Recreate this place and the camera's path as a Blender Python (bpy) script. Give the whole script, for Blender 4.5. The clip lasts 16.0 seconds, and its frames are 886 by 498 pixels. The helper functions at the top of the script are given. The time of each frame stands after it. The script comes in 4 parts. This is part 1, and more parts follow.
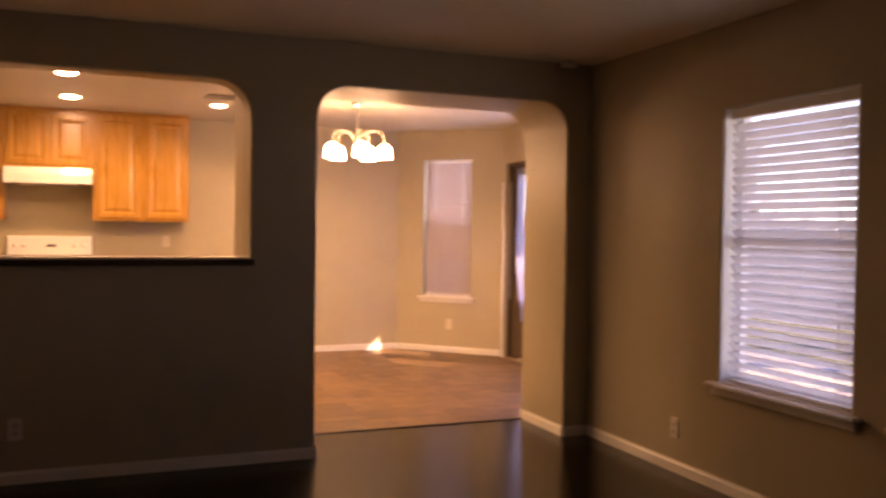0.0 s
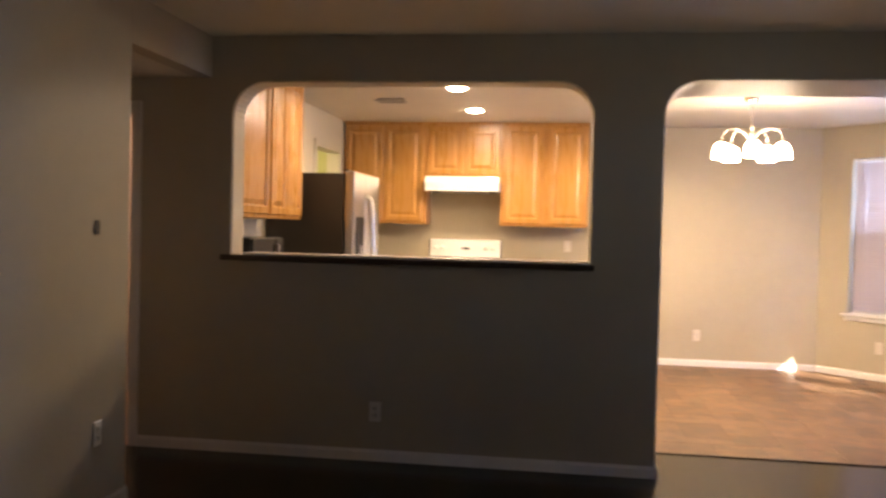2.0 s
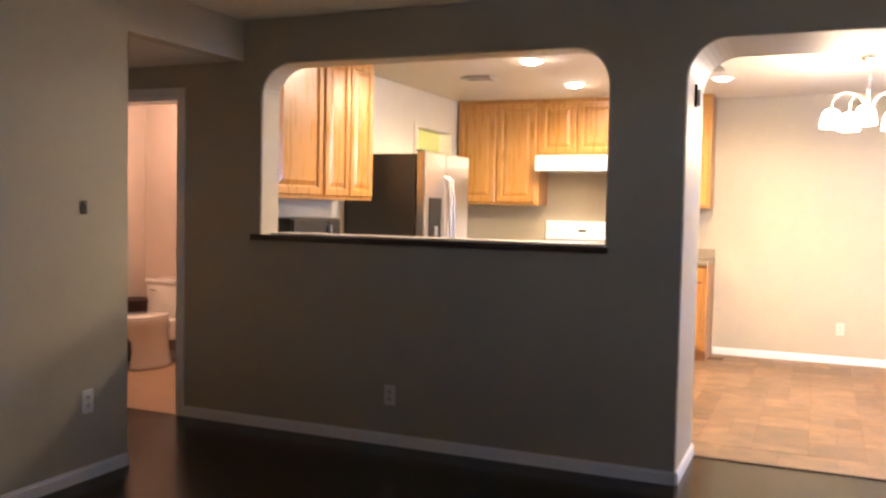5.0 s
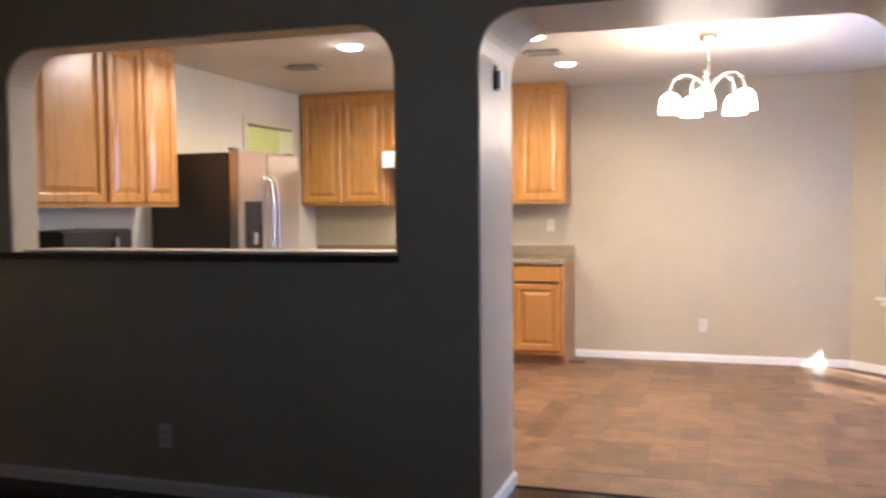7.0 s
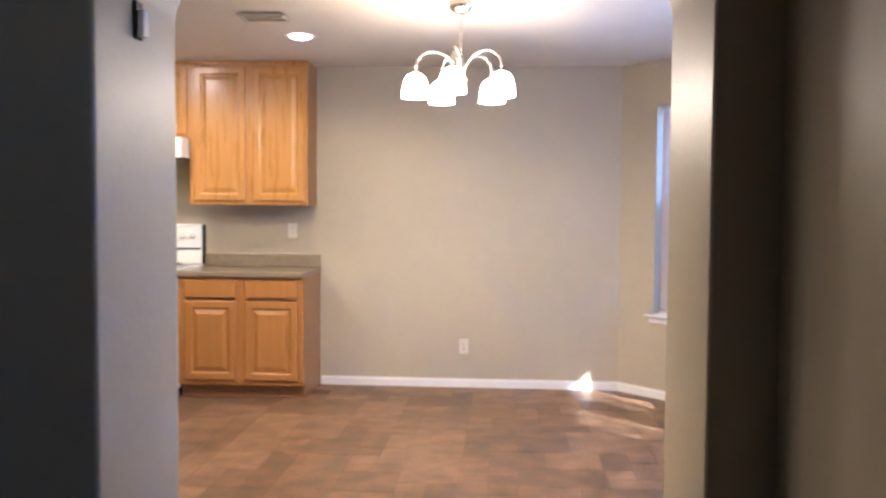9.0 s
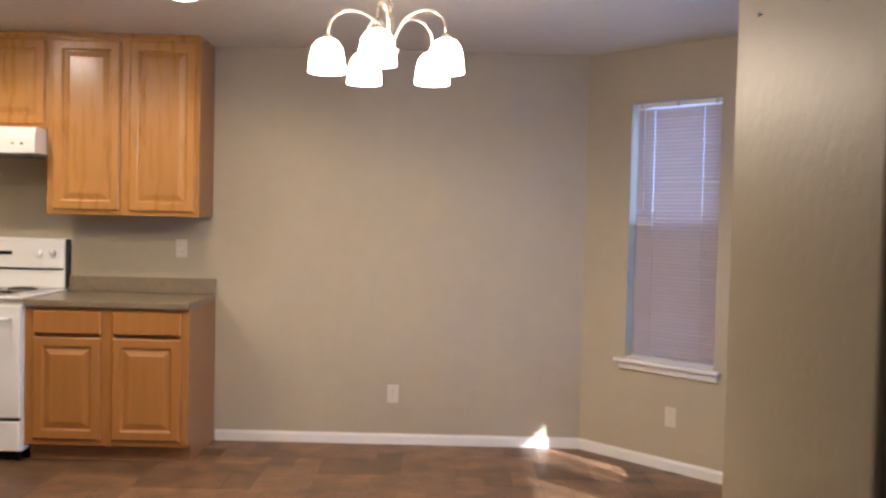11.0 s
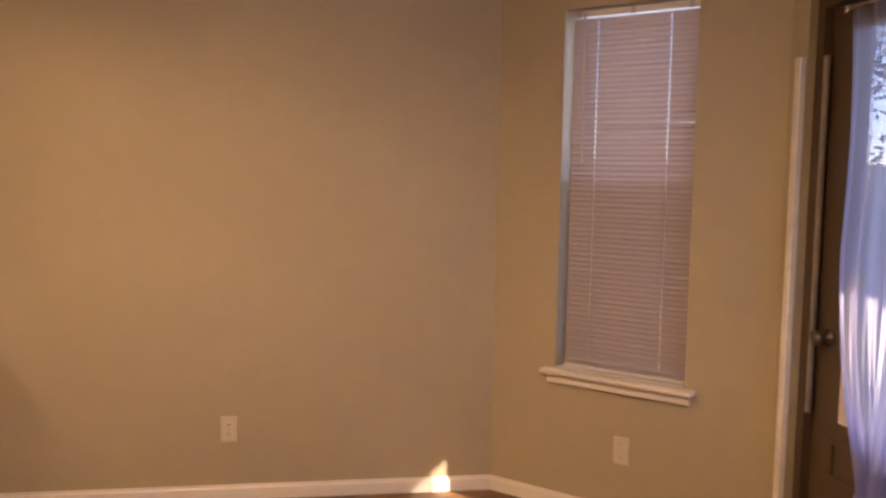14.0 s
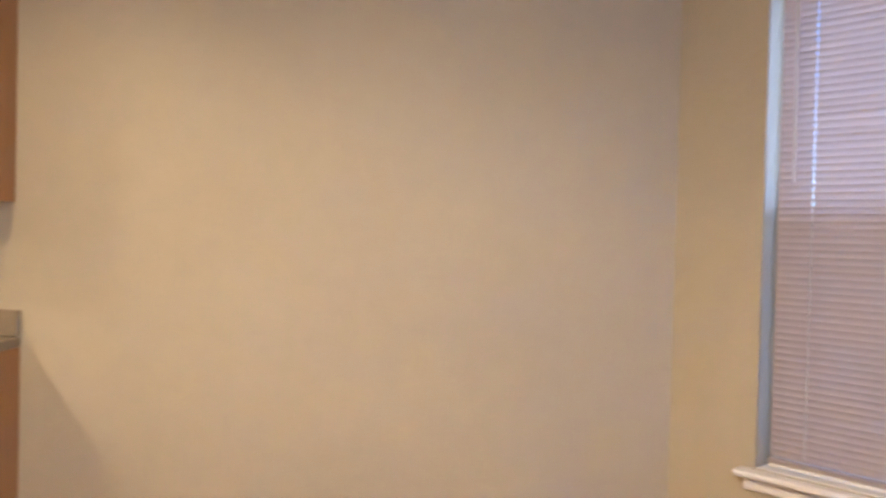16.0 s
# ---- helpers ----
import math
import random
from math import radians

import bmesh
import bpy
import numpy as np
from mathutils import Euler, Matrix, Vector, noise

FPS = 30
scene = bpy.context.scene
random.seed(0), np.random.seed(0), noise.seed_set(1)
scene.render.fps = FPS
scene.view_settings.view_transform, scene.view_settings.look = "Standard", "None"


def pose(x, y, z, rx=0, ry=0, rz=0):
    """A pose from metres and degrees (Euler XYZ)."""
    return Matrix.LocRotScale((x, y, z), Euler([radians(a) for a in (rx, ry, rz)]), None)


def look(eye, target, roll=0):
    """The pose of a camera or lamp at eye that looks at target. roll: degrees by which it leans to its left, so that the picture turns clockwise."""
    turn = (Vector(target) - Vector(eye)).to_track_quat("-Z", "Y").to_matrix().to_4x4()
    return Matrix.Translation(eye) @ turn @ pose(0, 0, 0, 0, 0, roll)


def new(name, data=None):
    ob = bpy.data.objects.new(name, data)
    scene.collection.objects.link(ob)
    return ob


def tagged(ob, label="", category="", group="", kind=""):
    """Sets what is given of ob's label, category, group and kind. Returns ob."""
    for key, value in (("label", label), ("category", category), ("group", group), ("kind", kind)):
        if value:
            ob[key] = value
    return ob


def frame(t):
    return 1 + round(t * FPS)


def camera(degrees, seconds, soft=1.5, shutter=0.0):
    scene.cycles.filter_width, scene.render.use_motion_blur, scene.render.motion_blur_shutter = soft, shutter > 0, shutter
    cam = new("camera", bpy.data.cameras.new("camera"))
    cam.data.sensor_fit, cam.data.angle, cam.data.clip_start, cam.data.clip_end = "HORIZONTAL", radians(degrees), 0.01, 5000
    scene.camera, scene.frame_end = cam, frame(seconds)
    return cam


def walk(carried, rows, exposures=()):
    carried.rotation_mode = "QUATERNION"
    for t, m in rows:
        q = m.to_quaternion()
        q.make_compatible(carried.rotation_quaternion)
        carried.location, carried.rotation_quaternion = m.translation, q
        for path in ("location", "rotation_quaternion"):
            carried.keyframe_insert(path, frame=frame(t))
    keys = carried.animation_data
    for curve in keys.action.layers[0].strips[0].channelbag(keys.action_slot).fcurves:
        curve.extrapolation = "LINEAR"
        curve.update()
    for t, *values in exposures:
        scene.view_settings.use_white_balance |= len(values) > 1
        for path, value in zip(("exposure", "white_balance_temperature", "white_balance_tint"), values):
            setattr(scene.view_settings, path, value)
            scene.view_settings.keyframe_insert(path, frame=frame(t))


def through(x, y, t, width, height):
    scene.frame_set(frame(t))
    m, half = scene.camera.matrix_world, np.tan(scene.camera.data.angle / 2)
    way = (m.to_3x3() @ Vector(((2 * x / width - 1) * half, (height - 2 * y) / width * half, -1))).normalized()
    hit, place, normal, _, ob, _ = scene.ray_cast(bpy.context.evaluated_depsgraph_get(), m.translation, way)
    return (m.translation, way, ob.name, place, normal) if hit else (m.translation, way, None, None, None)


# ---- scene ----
import itertools

cam = camera(54.0, 16.0, soft=2.6, shutter=0.5)
PATH = [
    (0, (-1.218, -4.976, 1.35), (-0.468, -3.122, 1.305), 0.8),
    (0.5, (-1.051, -4.922, 1.339), (-0.517, -2.997, 1.254), -0.3),
    (1, (-0.849, -4.878, 1.335), (-0.417, -2.927, 1.248), 1.5),
    (1.5, (-0.657, -4.892, 1.333), (-0.618, -2.893, 1.291), 4.0),
    (2, (-0.504, -4.875, 1.349), (-0.79, -2.896, 1.301), 1.4),
    (2.5, (-0.343, -4.787, 1.342), (-0.822, -2.845, 1.335), 3.0),
    (3, (-0.143, -4.68, 1.364), (-0.769, -2.781, 1.394), -0.0),
    (3.5, (0.049, -4.622, 1.343), (-0.634, -2.743, 1.312), 3.3),
    (6, (0.833, -4.012, 1.367), (-0.005, -2.198, 1.276), -0.2),
    (6.5, (0.881, -3.785, 1.379), (0.104, -1.943, 1.321), 0.8),
    (7, (0.97, -3.534, 1.378), (0.359, -1.632, 1.278), -0.6),
    (7.5, (1.058, -3.286, 1.393), (0.563, -1.35, 1.314), 1.9),
    (8, (1.086, -2.971, 1.374), (0.714, -1.008, 1.285), 1.0),
    (8.5, (1.111, -2.656, 1.38), (0.922, -0.669, 1.255), 0.9),
    (9, (1.128, -2.322, 1.388), (0.984, -0.329, 1.289), 0.4),
    (9.5, (1.103, -2.003, 1.373), (1.047, -0.005, 1.291), 0.6),
    (12, (1.104, -0.521, 1.416), (1.128, 1.478, 1.353), 1.7),
    (12.5, (1.085, -0.245, 1.407), (1.177, 1.751, 1.319), 1.5),
    (13, (1.104, 0.016, 1.413), (1.369, 1.993, 1.26), -0.0),
    (13.5, (1.101, 0.282, 1.439), (1.429, 2.25, 1.312), 0.5),
    (14, (1.136, 0.507, 1.444), (1.451, 2.474, 1.266), 1.0),
    (14.5, (1.146, 0.791, 1.504), (1.552, 2.746, 1.391), 0.6),
    (15, (1.253, 0.994, 1.441), (1.597, 2.962, 1.349), -0.7),
    (15.5, (1.237, 1.219, 1.406), (1.436, 3.208, 1.337), 1.8),
    (16, (1.438, 1.33, 1.317), (1.28, 3.324, 1.279), 1.4),
]
EXPOSURES = [
    (0.0, 2.28, 12000, 46), (1.0, 2.52, 11300, 41), (1.6, 2.75, 8200, 22), (2.0, 2.85, 7000, 17), (2.5, 2.8, 6700, 15), (3.5, 3.05, 6600, 16),
    (6.0, 3.6, 5750, 16), (7.5, 2.47, 5350, 14), (9.0, 2.5, 5300, 14), (9.5, 2.3, 5650, 15), (12.0, 1.72, 5700, 13), (12.6, 1.2, 7200, 19),
    (13.0, 0.5, 9100, 28), (13.25, 1.15, 8900, 30), (13.5, 1.37, 9200, 31), (14.7, 1.3, 9900, 27), (15.3, 1.65, 7300, 17), (16.0, 2.22, 6300, 13),
]
walk(cam, [(t, look(eye, target, roll)) for t, eye, target, roll in PATH],
     exposures=EXPOSURES)

# ---- world and sun ----
SUN_EL, SUN_AZ = radians(30.5), math.atan2(-0.72, 0.69)
world = bpy.data.worlds.new("sky")
world.use_nodes = True
scene.world = world
sky = world.node_tree.nodes.new("ShaderNodeTexSky")
sky.sky_type, sky.sun_disc = "NISHITA", False
sky.air_density, sky.dust_density, sky.ozone_density = 0.8, 0.0, 6.0
sky.sun_elevation, sky.sun_rotation = SUN_EL, math.pi / 2 - SUN_AZ
world.node_tree.nodes["Background"].inputs["Strength"].default_value = 0.15
blue = world.node_tree.nodes.new("ShaderNodeVectorMath")
blue.operation = "MULTIPLY"
blue.inputs[1].default_value = (0.86, 1.0, 1.28)
world.node_tree.links.new(sky.outputs[0], blue.inputs[0])
world.node_tree.links.new(blue.outputs[0], world.node_tree.nodes["Background"].inputs[0])


def lamp(name, kind, place, energy, color, size=0.05, target=None):
    data = bpy.data.lights.new(name, kind)
    data.energy, data.color = energy, color
    ob = new(name, data)
    if target is None:
        ob.location = place
    else:
        ob.matrix_world = look(place, target)
    if kind == "SUN":
        data.angle = size
    elif kind == "AREA":
        data.size = size
    else:
        data.shadow_soft_size = size
    return ob


sun_from = Vector((math.cos(SUN_EL) * math.cos(SUN_AZ), math.cos(SUN_EL) * math.sin(SUN_AZ), math.sin(SUN_EL)))
lamp("sun", "SUN", sun_from * 20, 5.0, (1.0, 0.95, 0.87), radians(0.5), (0, 0, 0))

WARM = (1.0, 0.76, 0.47)
CHANDELIER = (0.885, 2.22)
BULBS = [(-1.39, 1.84), (-1.39, 3.10), (-1.98, 1.30), (-0.18, 1.94), (-0.16, 3.07)]
for a in range(5):
    ang = radians(-97 + 72 * a)
    lamp("chandelier_bulb_light", "POINT", (CHANDELIER[0] + 0.235 * math.cos(ang), CHANDELIER[1] + 0.235 * math.sin(ang), 1.955), 2.5, WARM, 0.04)
for (bx, by), e in zip(BULBS, (8.6, 8.6, 4.8, 6.2, 8.0)):
    can = lamp("recessed_light_glow", "SPOT", (bx, by, 2.40), e, WARM, 0.05, (bx, by + 0.001, 0))
    can.data.spot_size, can.data.spot_blend = radians(168), 0.45
# daylight standing in the living room windows, the narrow dining window and the near patio door leaf, outside the panes
SKYLIGHT, SHADE_SKY = (0.42, 0.60, 1.0), (0.60, 0.74, 1.0)
for wx, wy, ww, wh, wz, rz, e, color in ((2.035, -1.728, 0.88, 1.44, 1.30, 90, 0.68, SHADE_SKY), (2.035, -2.865, 0.88, 1.44, 1.30, 90, 0.68, SHADE_SKY),
                                         (2.538, 3.987, 0.56, 1.46, 1.38, 135, 3.0, SKYLIGHT), (2.99, 2.07, 0.48, 1.28, 1.27, 90, 9.5, SKYLIGHT)):
    data = bpy.data.lights.new("window_daylight", "AREA")
    data.shape, data.size, data.size_y, data.energy, data.color = "RECTANGLE", ww, wh, e, color
    ob = new("window_daylight", data)
    ob.matrix_world = pose(wx, wy, wz, 90, 0, rz)
# unseen lamp added to light the bathroom, no fixture built
lamp("unseen_bathroom_lamp", "POINT", (-3.9, 0.75, 2.2), 4.2, (1.0, 0.66, 0.48), 0.06)


# ---- materials ----
def mat(name, color, rough=0.5, metal=0.0, vary=0.0, scale=4.0, bump=0.0, bump_scale=80.0, spec=0.5, coat=0.0,
        emit=None, strength=0.0, trans=0.0, stretch=(1, 1, 1), per=0.0, span=(0.45, 0.98)):
    """Principled material with two scales of colour variation, roughness variation and fine relief."""
    m = bpy.data.materials.new(name)
    m.use_nodes = True
    nt = m.node_tree
    b = nt.nodes["Principled BSDF"]
    b.inputs["Roughness"].default_value, b.inputs["Metallic"].default_value = rough, metal
    b.inputs["Specular IOR Level"].default_value, b.inputs["Coat Weight"].default_value = spec, coat
    b.inputs["Base Color"].default_value = (*color, 1)
    b.inputs["Transmission Weight"].default_value = trans
    b.inputs["Coat Roughness"].default_value = rough * 0.7
    if emit:
        b.inputs["Emission Color"].default_value, b.inputs["Emission Strength"].default_value = (*emit, 1), strength
    tc = nt.nodes.new("ShaderNodeTexCoord")
    mp = nt.nodes.new("ShaderNodeMapping")
    mp.inputs["Scale"].default_value = stretch
    if per:
        place = nt.nodes.new("ShaderNodeObjectInfo")
        nt.links.new(place.outputs["Location"], mp.inputs["Location"])
    nt.links.new(tc.outputs["Object"], mp.inputs["Vector"])
    if vary or per:
        n1, n2 = nt.nodes.new("ShaderNodeTexNoise"), nt.nodes.new("ShaderNodeTexNoise")
        n1.inputs["Scale"].default_value, n2.inputs["Scale"].default_value = scale, scale * 9
        n1.inputs["Detail"].default_value = n2.inputs["Detail"].default_value = 5
        for n in (n1, n2):
            nt.links.new(mp.outputs[0], n.inputs["Vector"])
        mix = nt.nodes.new("ShaderNodeMath")
        mix.operation = "MULTIPLY_ADD"
        mix.inputs[1].default_value = 0.45
        nt.links.new(n2.outputs[0], mix.inputs[0])
        nt.links.new(n1.outputs[0], mix.inputs[2])
        ramp = nt.nodes.new("ShaderNodeValToRGB")
        ramp.color_ramp.elements[0].position, ramp.color_ramp.elements[1].position = span
        ramp.color_ramp.elements[0].color = (*[c * (1 - vary) for c in color], 1)
        ramp.color_ramp.elements[1].color = (*[min(1, c * (1 + vary)) for c in color], 1)
        nt.links.new(mix.outputs[0], ramp.inputs[0])
        out = ramp.outputs[0]
        if per:
            info, hsv, mr = nt.nodes.new("ShaderNodeObjectInfo"), nt.nodes.new("ShaderNodeHueSaturation"), nt.nodes.new("ShaderNodeMapRange")
            mr.inputs["To Min"].default_value, mr.inputs["To Max"].default_value = 1 - per, 1 + per
            nt.links.new(info.outputs["Random"], mr.inputs["Value"])
            nt.links.new(mr.outputs[0], hsv.inputs["Value"])
            nt.links.new(out, hsv.inputs["Color"])
            out = hsv.outputs[0]
        nt.links.new(out, b.inputs["Base Color"])
        rr = nt.nodes.new("ShaderNodeMapRange")
        rr.inputs["To Min"].default_value, rr.inputs["To Max"].default_value = max(0.02, rough - 0.08), min(1, rough + 0.1)
        nt.links.new(n1.outputs[0], rr.inputs["Value"])
        nt.links.new(rr.outputs[0], b.inputs["Roughness"])
    if bump:
        nb, bp = nt.nodes.new("ShaderNodeTexNoise"), nt.nodes.new("ShaderNodeBump")
        nb.inputs["Scale"].default_value, nb.inputs["Detail"].default_value = bump_scale, 3
        nt.links.new(mp.outputs[0], nb.inputs["Vector"])
        nt.links.new(nb.outputs[0], bp.inputs["Height"])
        bp.inputs["Strength"].default_value, bp.inputs["Distance"].default_value = bump, 0.004
        nt.links.new(bp.outputs[0], b.inputs["Normal"])
    return m


def thin_cloth(name, color, clear, through):
    """Cloth or thin slat: part transparent, part diffuse, part letting light through."""
    m = bpy.data.materials.new(name)
    m.use_nodes = True
    nt = m.node_tree
    nt.nodes.remove(nt.nodes["Principled BSDF"])
    d, tl, tr = nt.nodes.new("ShaderNodeBsdfDiffuse"), nt.nodes.new("ShaderNodeBsdfTranslucent"), nt.nodes.new("ShaderNodeBsdfTransparent")
    d.inputs[0].default_value = tl.inputs[0].default_value = (*color, 1)
    a, b2 = nt.nodes.new("ShaderNodeMixShader"), nt.nodes.new("ShaderNodeMixShader")
    a.inputs[0].default_value, b2.inputs[0].default_value = through, clear
    nt.links.new(d.outputs[0], a.inputs[1])
    nt.links.new(tl.outputs[0], a.inputs[2])
    nt.links.new(a.outputs[0], b2.inputs[1])
    nt.links.new(tr.outputs[0], b2.inputs[2])
    nt.links.new(b2.outputs[0], nt.nodes["Material Output"].inputs[0])
    return m


WALL = mat("taupe_wall_paint", (0.445, 0.388, 0.283), 0.46, spec=0.26, vary=0.05, scale=1.3, bump=0.34, bump_scale=32)
WHITE_WALL = mat("cream_kitchen_paint", (0.62, 0.57, 0.44), 0.5, vary=0.04, scale=1.5, bump=0.3, bump_scale=55)
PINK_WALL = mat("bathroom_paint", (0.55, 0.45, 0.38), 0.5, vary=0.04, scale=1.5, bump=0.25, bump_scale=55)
CEIL = mat("ceiling_paint", (0.62, 0.57, 0.46), 0.85, vary=0.04, scale=1.2, bump=0.8, bump_scale=38)
TRIM = mat("white_trim_paint", (0.78, 0.76, 0.72), 0.35, vary=0.03, scale=3)
DARKWOOD = mat("dark_wood_floor", (0.008, 0.0045, 0.0035), 0.17, spec=0.32, vary=0.3, scale=3, stretch=(1, 8, 1), bump=0.1, bump_scale=30)
OAK = mat("honey_oak", (0.45, 0.220, 0.056), 0.28, coat=0.3, vary=0.05, scale=6, stretch=(5, 5, 0.5), bump=0.0, bump_scale=60)
# redder oak tone, with the weaker light near the floor put into its colour
OAK_BASE = mat("redder_dimmed_oak", (0.36, 0.160, 0.038), 0.32, coat=0.25, vary=0.09, scale=6, stretch=(5, 5, 0.5))
OAK_SIDE = mat("honey_oak_side", (0.30, 0.145, 0.055), 0.4, vary=0.12, scale=6, stretch=(5, 5, 0.5), bump=0.1, bump_scale=60)
LAMINATE = mat("taupe_laminate", (0.21, 0.165, 0.11), 0.3, vary=0.12, scale=30)
TILE = mat("brown_stone_tile", (0.150, 0.085, 0.046), 0.40, vary=0.50, spec=0.35, scale=6.5, span=(0.48, 0.92), bump=0.12, bump_scale=40, per=0.27)
GROUT = mat("tile_grout", (0.12, 0.068, 0.038), 0.8, vary=0.1, scale=20)
LEDGE = mat("dark_ledge_wood", (0.05, 0.028, 0.018), 0.3, vary=0.25, scale=8, stretch=(0.6, 5, 5))
ENAMEL = mat("white_enamel", (0.80, 0.79, 0.76), 0.18, vary=0.02, coat=0.3)
BLACK = mat("black_plastic", (0.012, 0.012, 0.013), 0.38, spec=0.3, vary=0.1)
STEEL = mat("stainless_steel", (0.58, 0.56, 0.54), 0.3, 1.0)
FRIDGE_SIDE = mat("dark_grey_fridge_side", (0.032, 0.028, 0.025), 0.45, vary=0.08, bump=0.3, bump_scale=200)
NICKEL = mat("brushed_nickel", (0.62, 0.55, 0.46), 0.25, 1.0, vary=0.05)
PLATE = mat("white_plastic_plate", (0.76, 0.73, 0.68), 0.35, vary=0.02)
PORCELAIN = mat("white_porcelain", (0.80, 0.76, 0.72), 0.12, vary=0.01, coat=0.5)
BATHFLOOR = mat("bathroom_vinyl", (0.42, 0.27, 0.17), 0.35, vary=0.15, scale=8)
SHADE = mat("lit_frosted_glass", (0.9, 0.85, 0.75), 0.4, emit=(1.0, 0.80, 0.58), strength=9.0)
LENS = mat("lit_bulb", (0.9, 0.85, 0.75), 0.4, emit=(1.0, 0.82, 0.6), strength=45.0)
LENS_DIM = mat("lit_recessed_lens", (0.9, 0.85, 0.75), 0.4, emit=(1.0, 0.82, 0.62), strength=5.0)
DOORPAINT = mat("tan_door_paint", (0.085, 0.056, 0.035), 0.4, vary=0.06, scale=3)
RECEPT = mat("almond_receptacle", (0.68, 0.65, 0.58), 0.35, vary=0.02)
PLATE_TAN = mat("ivory_plastic_plate", (0.64, 0.59, 0.50), 0.35, vary=0.02)
VENT = mat("dusty_vent_paint", (0.40, 0.36, 0.29), 0.6, vary=0.1)
GREENWALL = mat("laundry_paint", (0.52, 0.50, 0.22), 0.6, vary=0.05)
VINYL = mat("white_vinyl_frame", (0.72, 0.74, 0.78), 0.35, vary=0.02)
STUCCO = mat("exterior_stucco", (0.42, 0.37, 0.30), 0.9, vary=0.1, bump=0.6, bump_scale=40)
CONCRETE = mat("patio_concrete", (0.26, 0.25, 0.24), 0.85, vary=0.12, scale=3, bump=0.5, bump_scale=60)
GRASS = mat("dry_lawn", (0.05, 0.06, 0.028), 0.95, vary=0.4, scale=2)
LEAF = mat("tree_leaves", (0.06, 0.085, 0.035), 0.6, vary=0.4, scale=3)
BARK = mat("tree_bark", (0.12, 0.085, 0.06), 0.9, vary=0.3, scale=6, bump=0.8, bump_scale=20)
FENCE = mat("cedar_fence_boards", (0.34, 0.33, 0.33), 0.8, vary=0.25, scale=4, stretch=(4, 4, 0.5), per=0.15)
SLAT_WHITE = thin_cloth("white_blind_slat", (0.90, 0.88, 0.89), 0.0, 0.62)
SLAT_PINK = thin_cloth("cream_mini_blind_slat", (0.66, 0.58, 0.55), 0.0, 0.45)
CURTAIN = thin_cloth("sheer_lavender_curtain", (0.64, 0.70, 0.96), 0.42, 0.9)
STRIP_W = mat("worn_white_casing", (0.78, 0.77, 0.76), 0.35, vary=0.2, scale=4)
STRIP = mat("dull_grey_weatherstrip", (0.26, 0.24, 0.215), 0.5, vary=0.35, scale=5)
DARKMETAL = mat("dark_bronze_metal", (0.16, 0.13, 0.11), 0.35, 0.9, vary=0.1)
SCREEN = thin_cloth("insect_screen_mesh", (0.10, 0.10, 0.11), 0.5, 0.1)
FLAP = thin_cloth("translucent_vinyl_flap", (0.78, 0.78, 0.80), 0.25, 0.8)
BINBROWN = mat("dark_red_brown_plastic", (0.045, 0.018, 0.014), 0.4, vary=0.15)
CORD = mat("blind_cord", (0.6, 0.58, 0.55), 0.7)

GLASS = bpy.data.materials.new("window_glass")
GLASS.use_nodes = True
_nt = GLASS.node_tree
_nt.nodes.remove(_nt.nodes["Principled BSDF"])
_g, _t, _m, _f, _w, _p = (_nt.nodes.new(k) for k in ("ShaderNodeBsdfGlossy", "ShaderNodeBsdfTransparent", "ShaderNodeMixShader", "ShaderNodeMath", "ShaderNodeLayerWeight", "ShaderNodeMath"))
_p.operation, _f.operation = "POWER", "MULTIPLY_ADD"
_p.inputs[1].default_value, _f.inputs[1].default_value, _f.inputs[2].default_value = 5.0, 0.9, 0.04
_nt.links.new(_w.outputs["Facing"], _p.inputs[0])
_nt.links.new(_p.outputs[0], _f.inputs[0])
_g.inputs["Roughness"].default_value = 0.02
_nt.links.new(_f.outputs[0], _m.inputs[0])
_nt.links.new(_t.outputs[0], _m.inputs[1])
_nt.links.new(_g.outputs[0], _m.inputs[2])
_nt.links.new(_m.outputs[0], _nt.nodes["Material Output"].inputs[0])


# ---- mesh helpers ----
def finish(name, bm, material, smooth=False):
    me = bpy.data.meshes.new(name)
    bmesh.ops.recalc_face_normals(bm, faces=bm.faces)
    bm.to_mesh(me)
    bm.free()
    if smooth:
        for p in me.polygons:
            p.use_smooth = True
    me.materials.append(material)
    return me


def part(name, bm, material, parent=None, label="", smooth=False, at=None):
    ob = new(name, finish(name, bm, material, smooth))
    if parent is not None:
        ob.parent = parent
    if at is not None:
        ob.matrix_basis = at
    if label:
        ob["label"] = label
    return ob


def empty(name, m, label, category, group=""):
    ob = new(name)
    ob.matrix_basis = m
    return tagged(ob, label, category, group)


def box(x0, x1, y0, y1, z0, z1, bevel=0.0, bm=None, seg=1):
    own = bmesh.new()
    bmesh.ops.create_cube(own, size=1)
    for v in own.verts:
        v.co = Vector((x0 + (v.co.x + 0.5) * (x1 - x0), y0 + (v.co.y + 0.5) * (y1 - y0), z0 + (v.co.z + 0.5) * (z1 - z0)))
    if bevel:
        bmesh.ops.bevel(own, geom=own.edges[:], offset=bevel, segments=seg, affect="EDGES", profile=0.6)
    if bm is None:
        return own
    join(bm, own)
    return bm


def join(bm, other, m=None):
    """Adds another bmesh's faces to bm, and frees it."""
    if m is not None:
        bmesh.ops.transform(other, matrix=m, verts=other.verts[:])
    made = {v: bm.verts.new(v.co) for v in other.verts}
    for f in other.faces:
        bm.faces.new([made[v] for v in f.verts])
    other.free()
    return bm


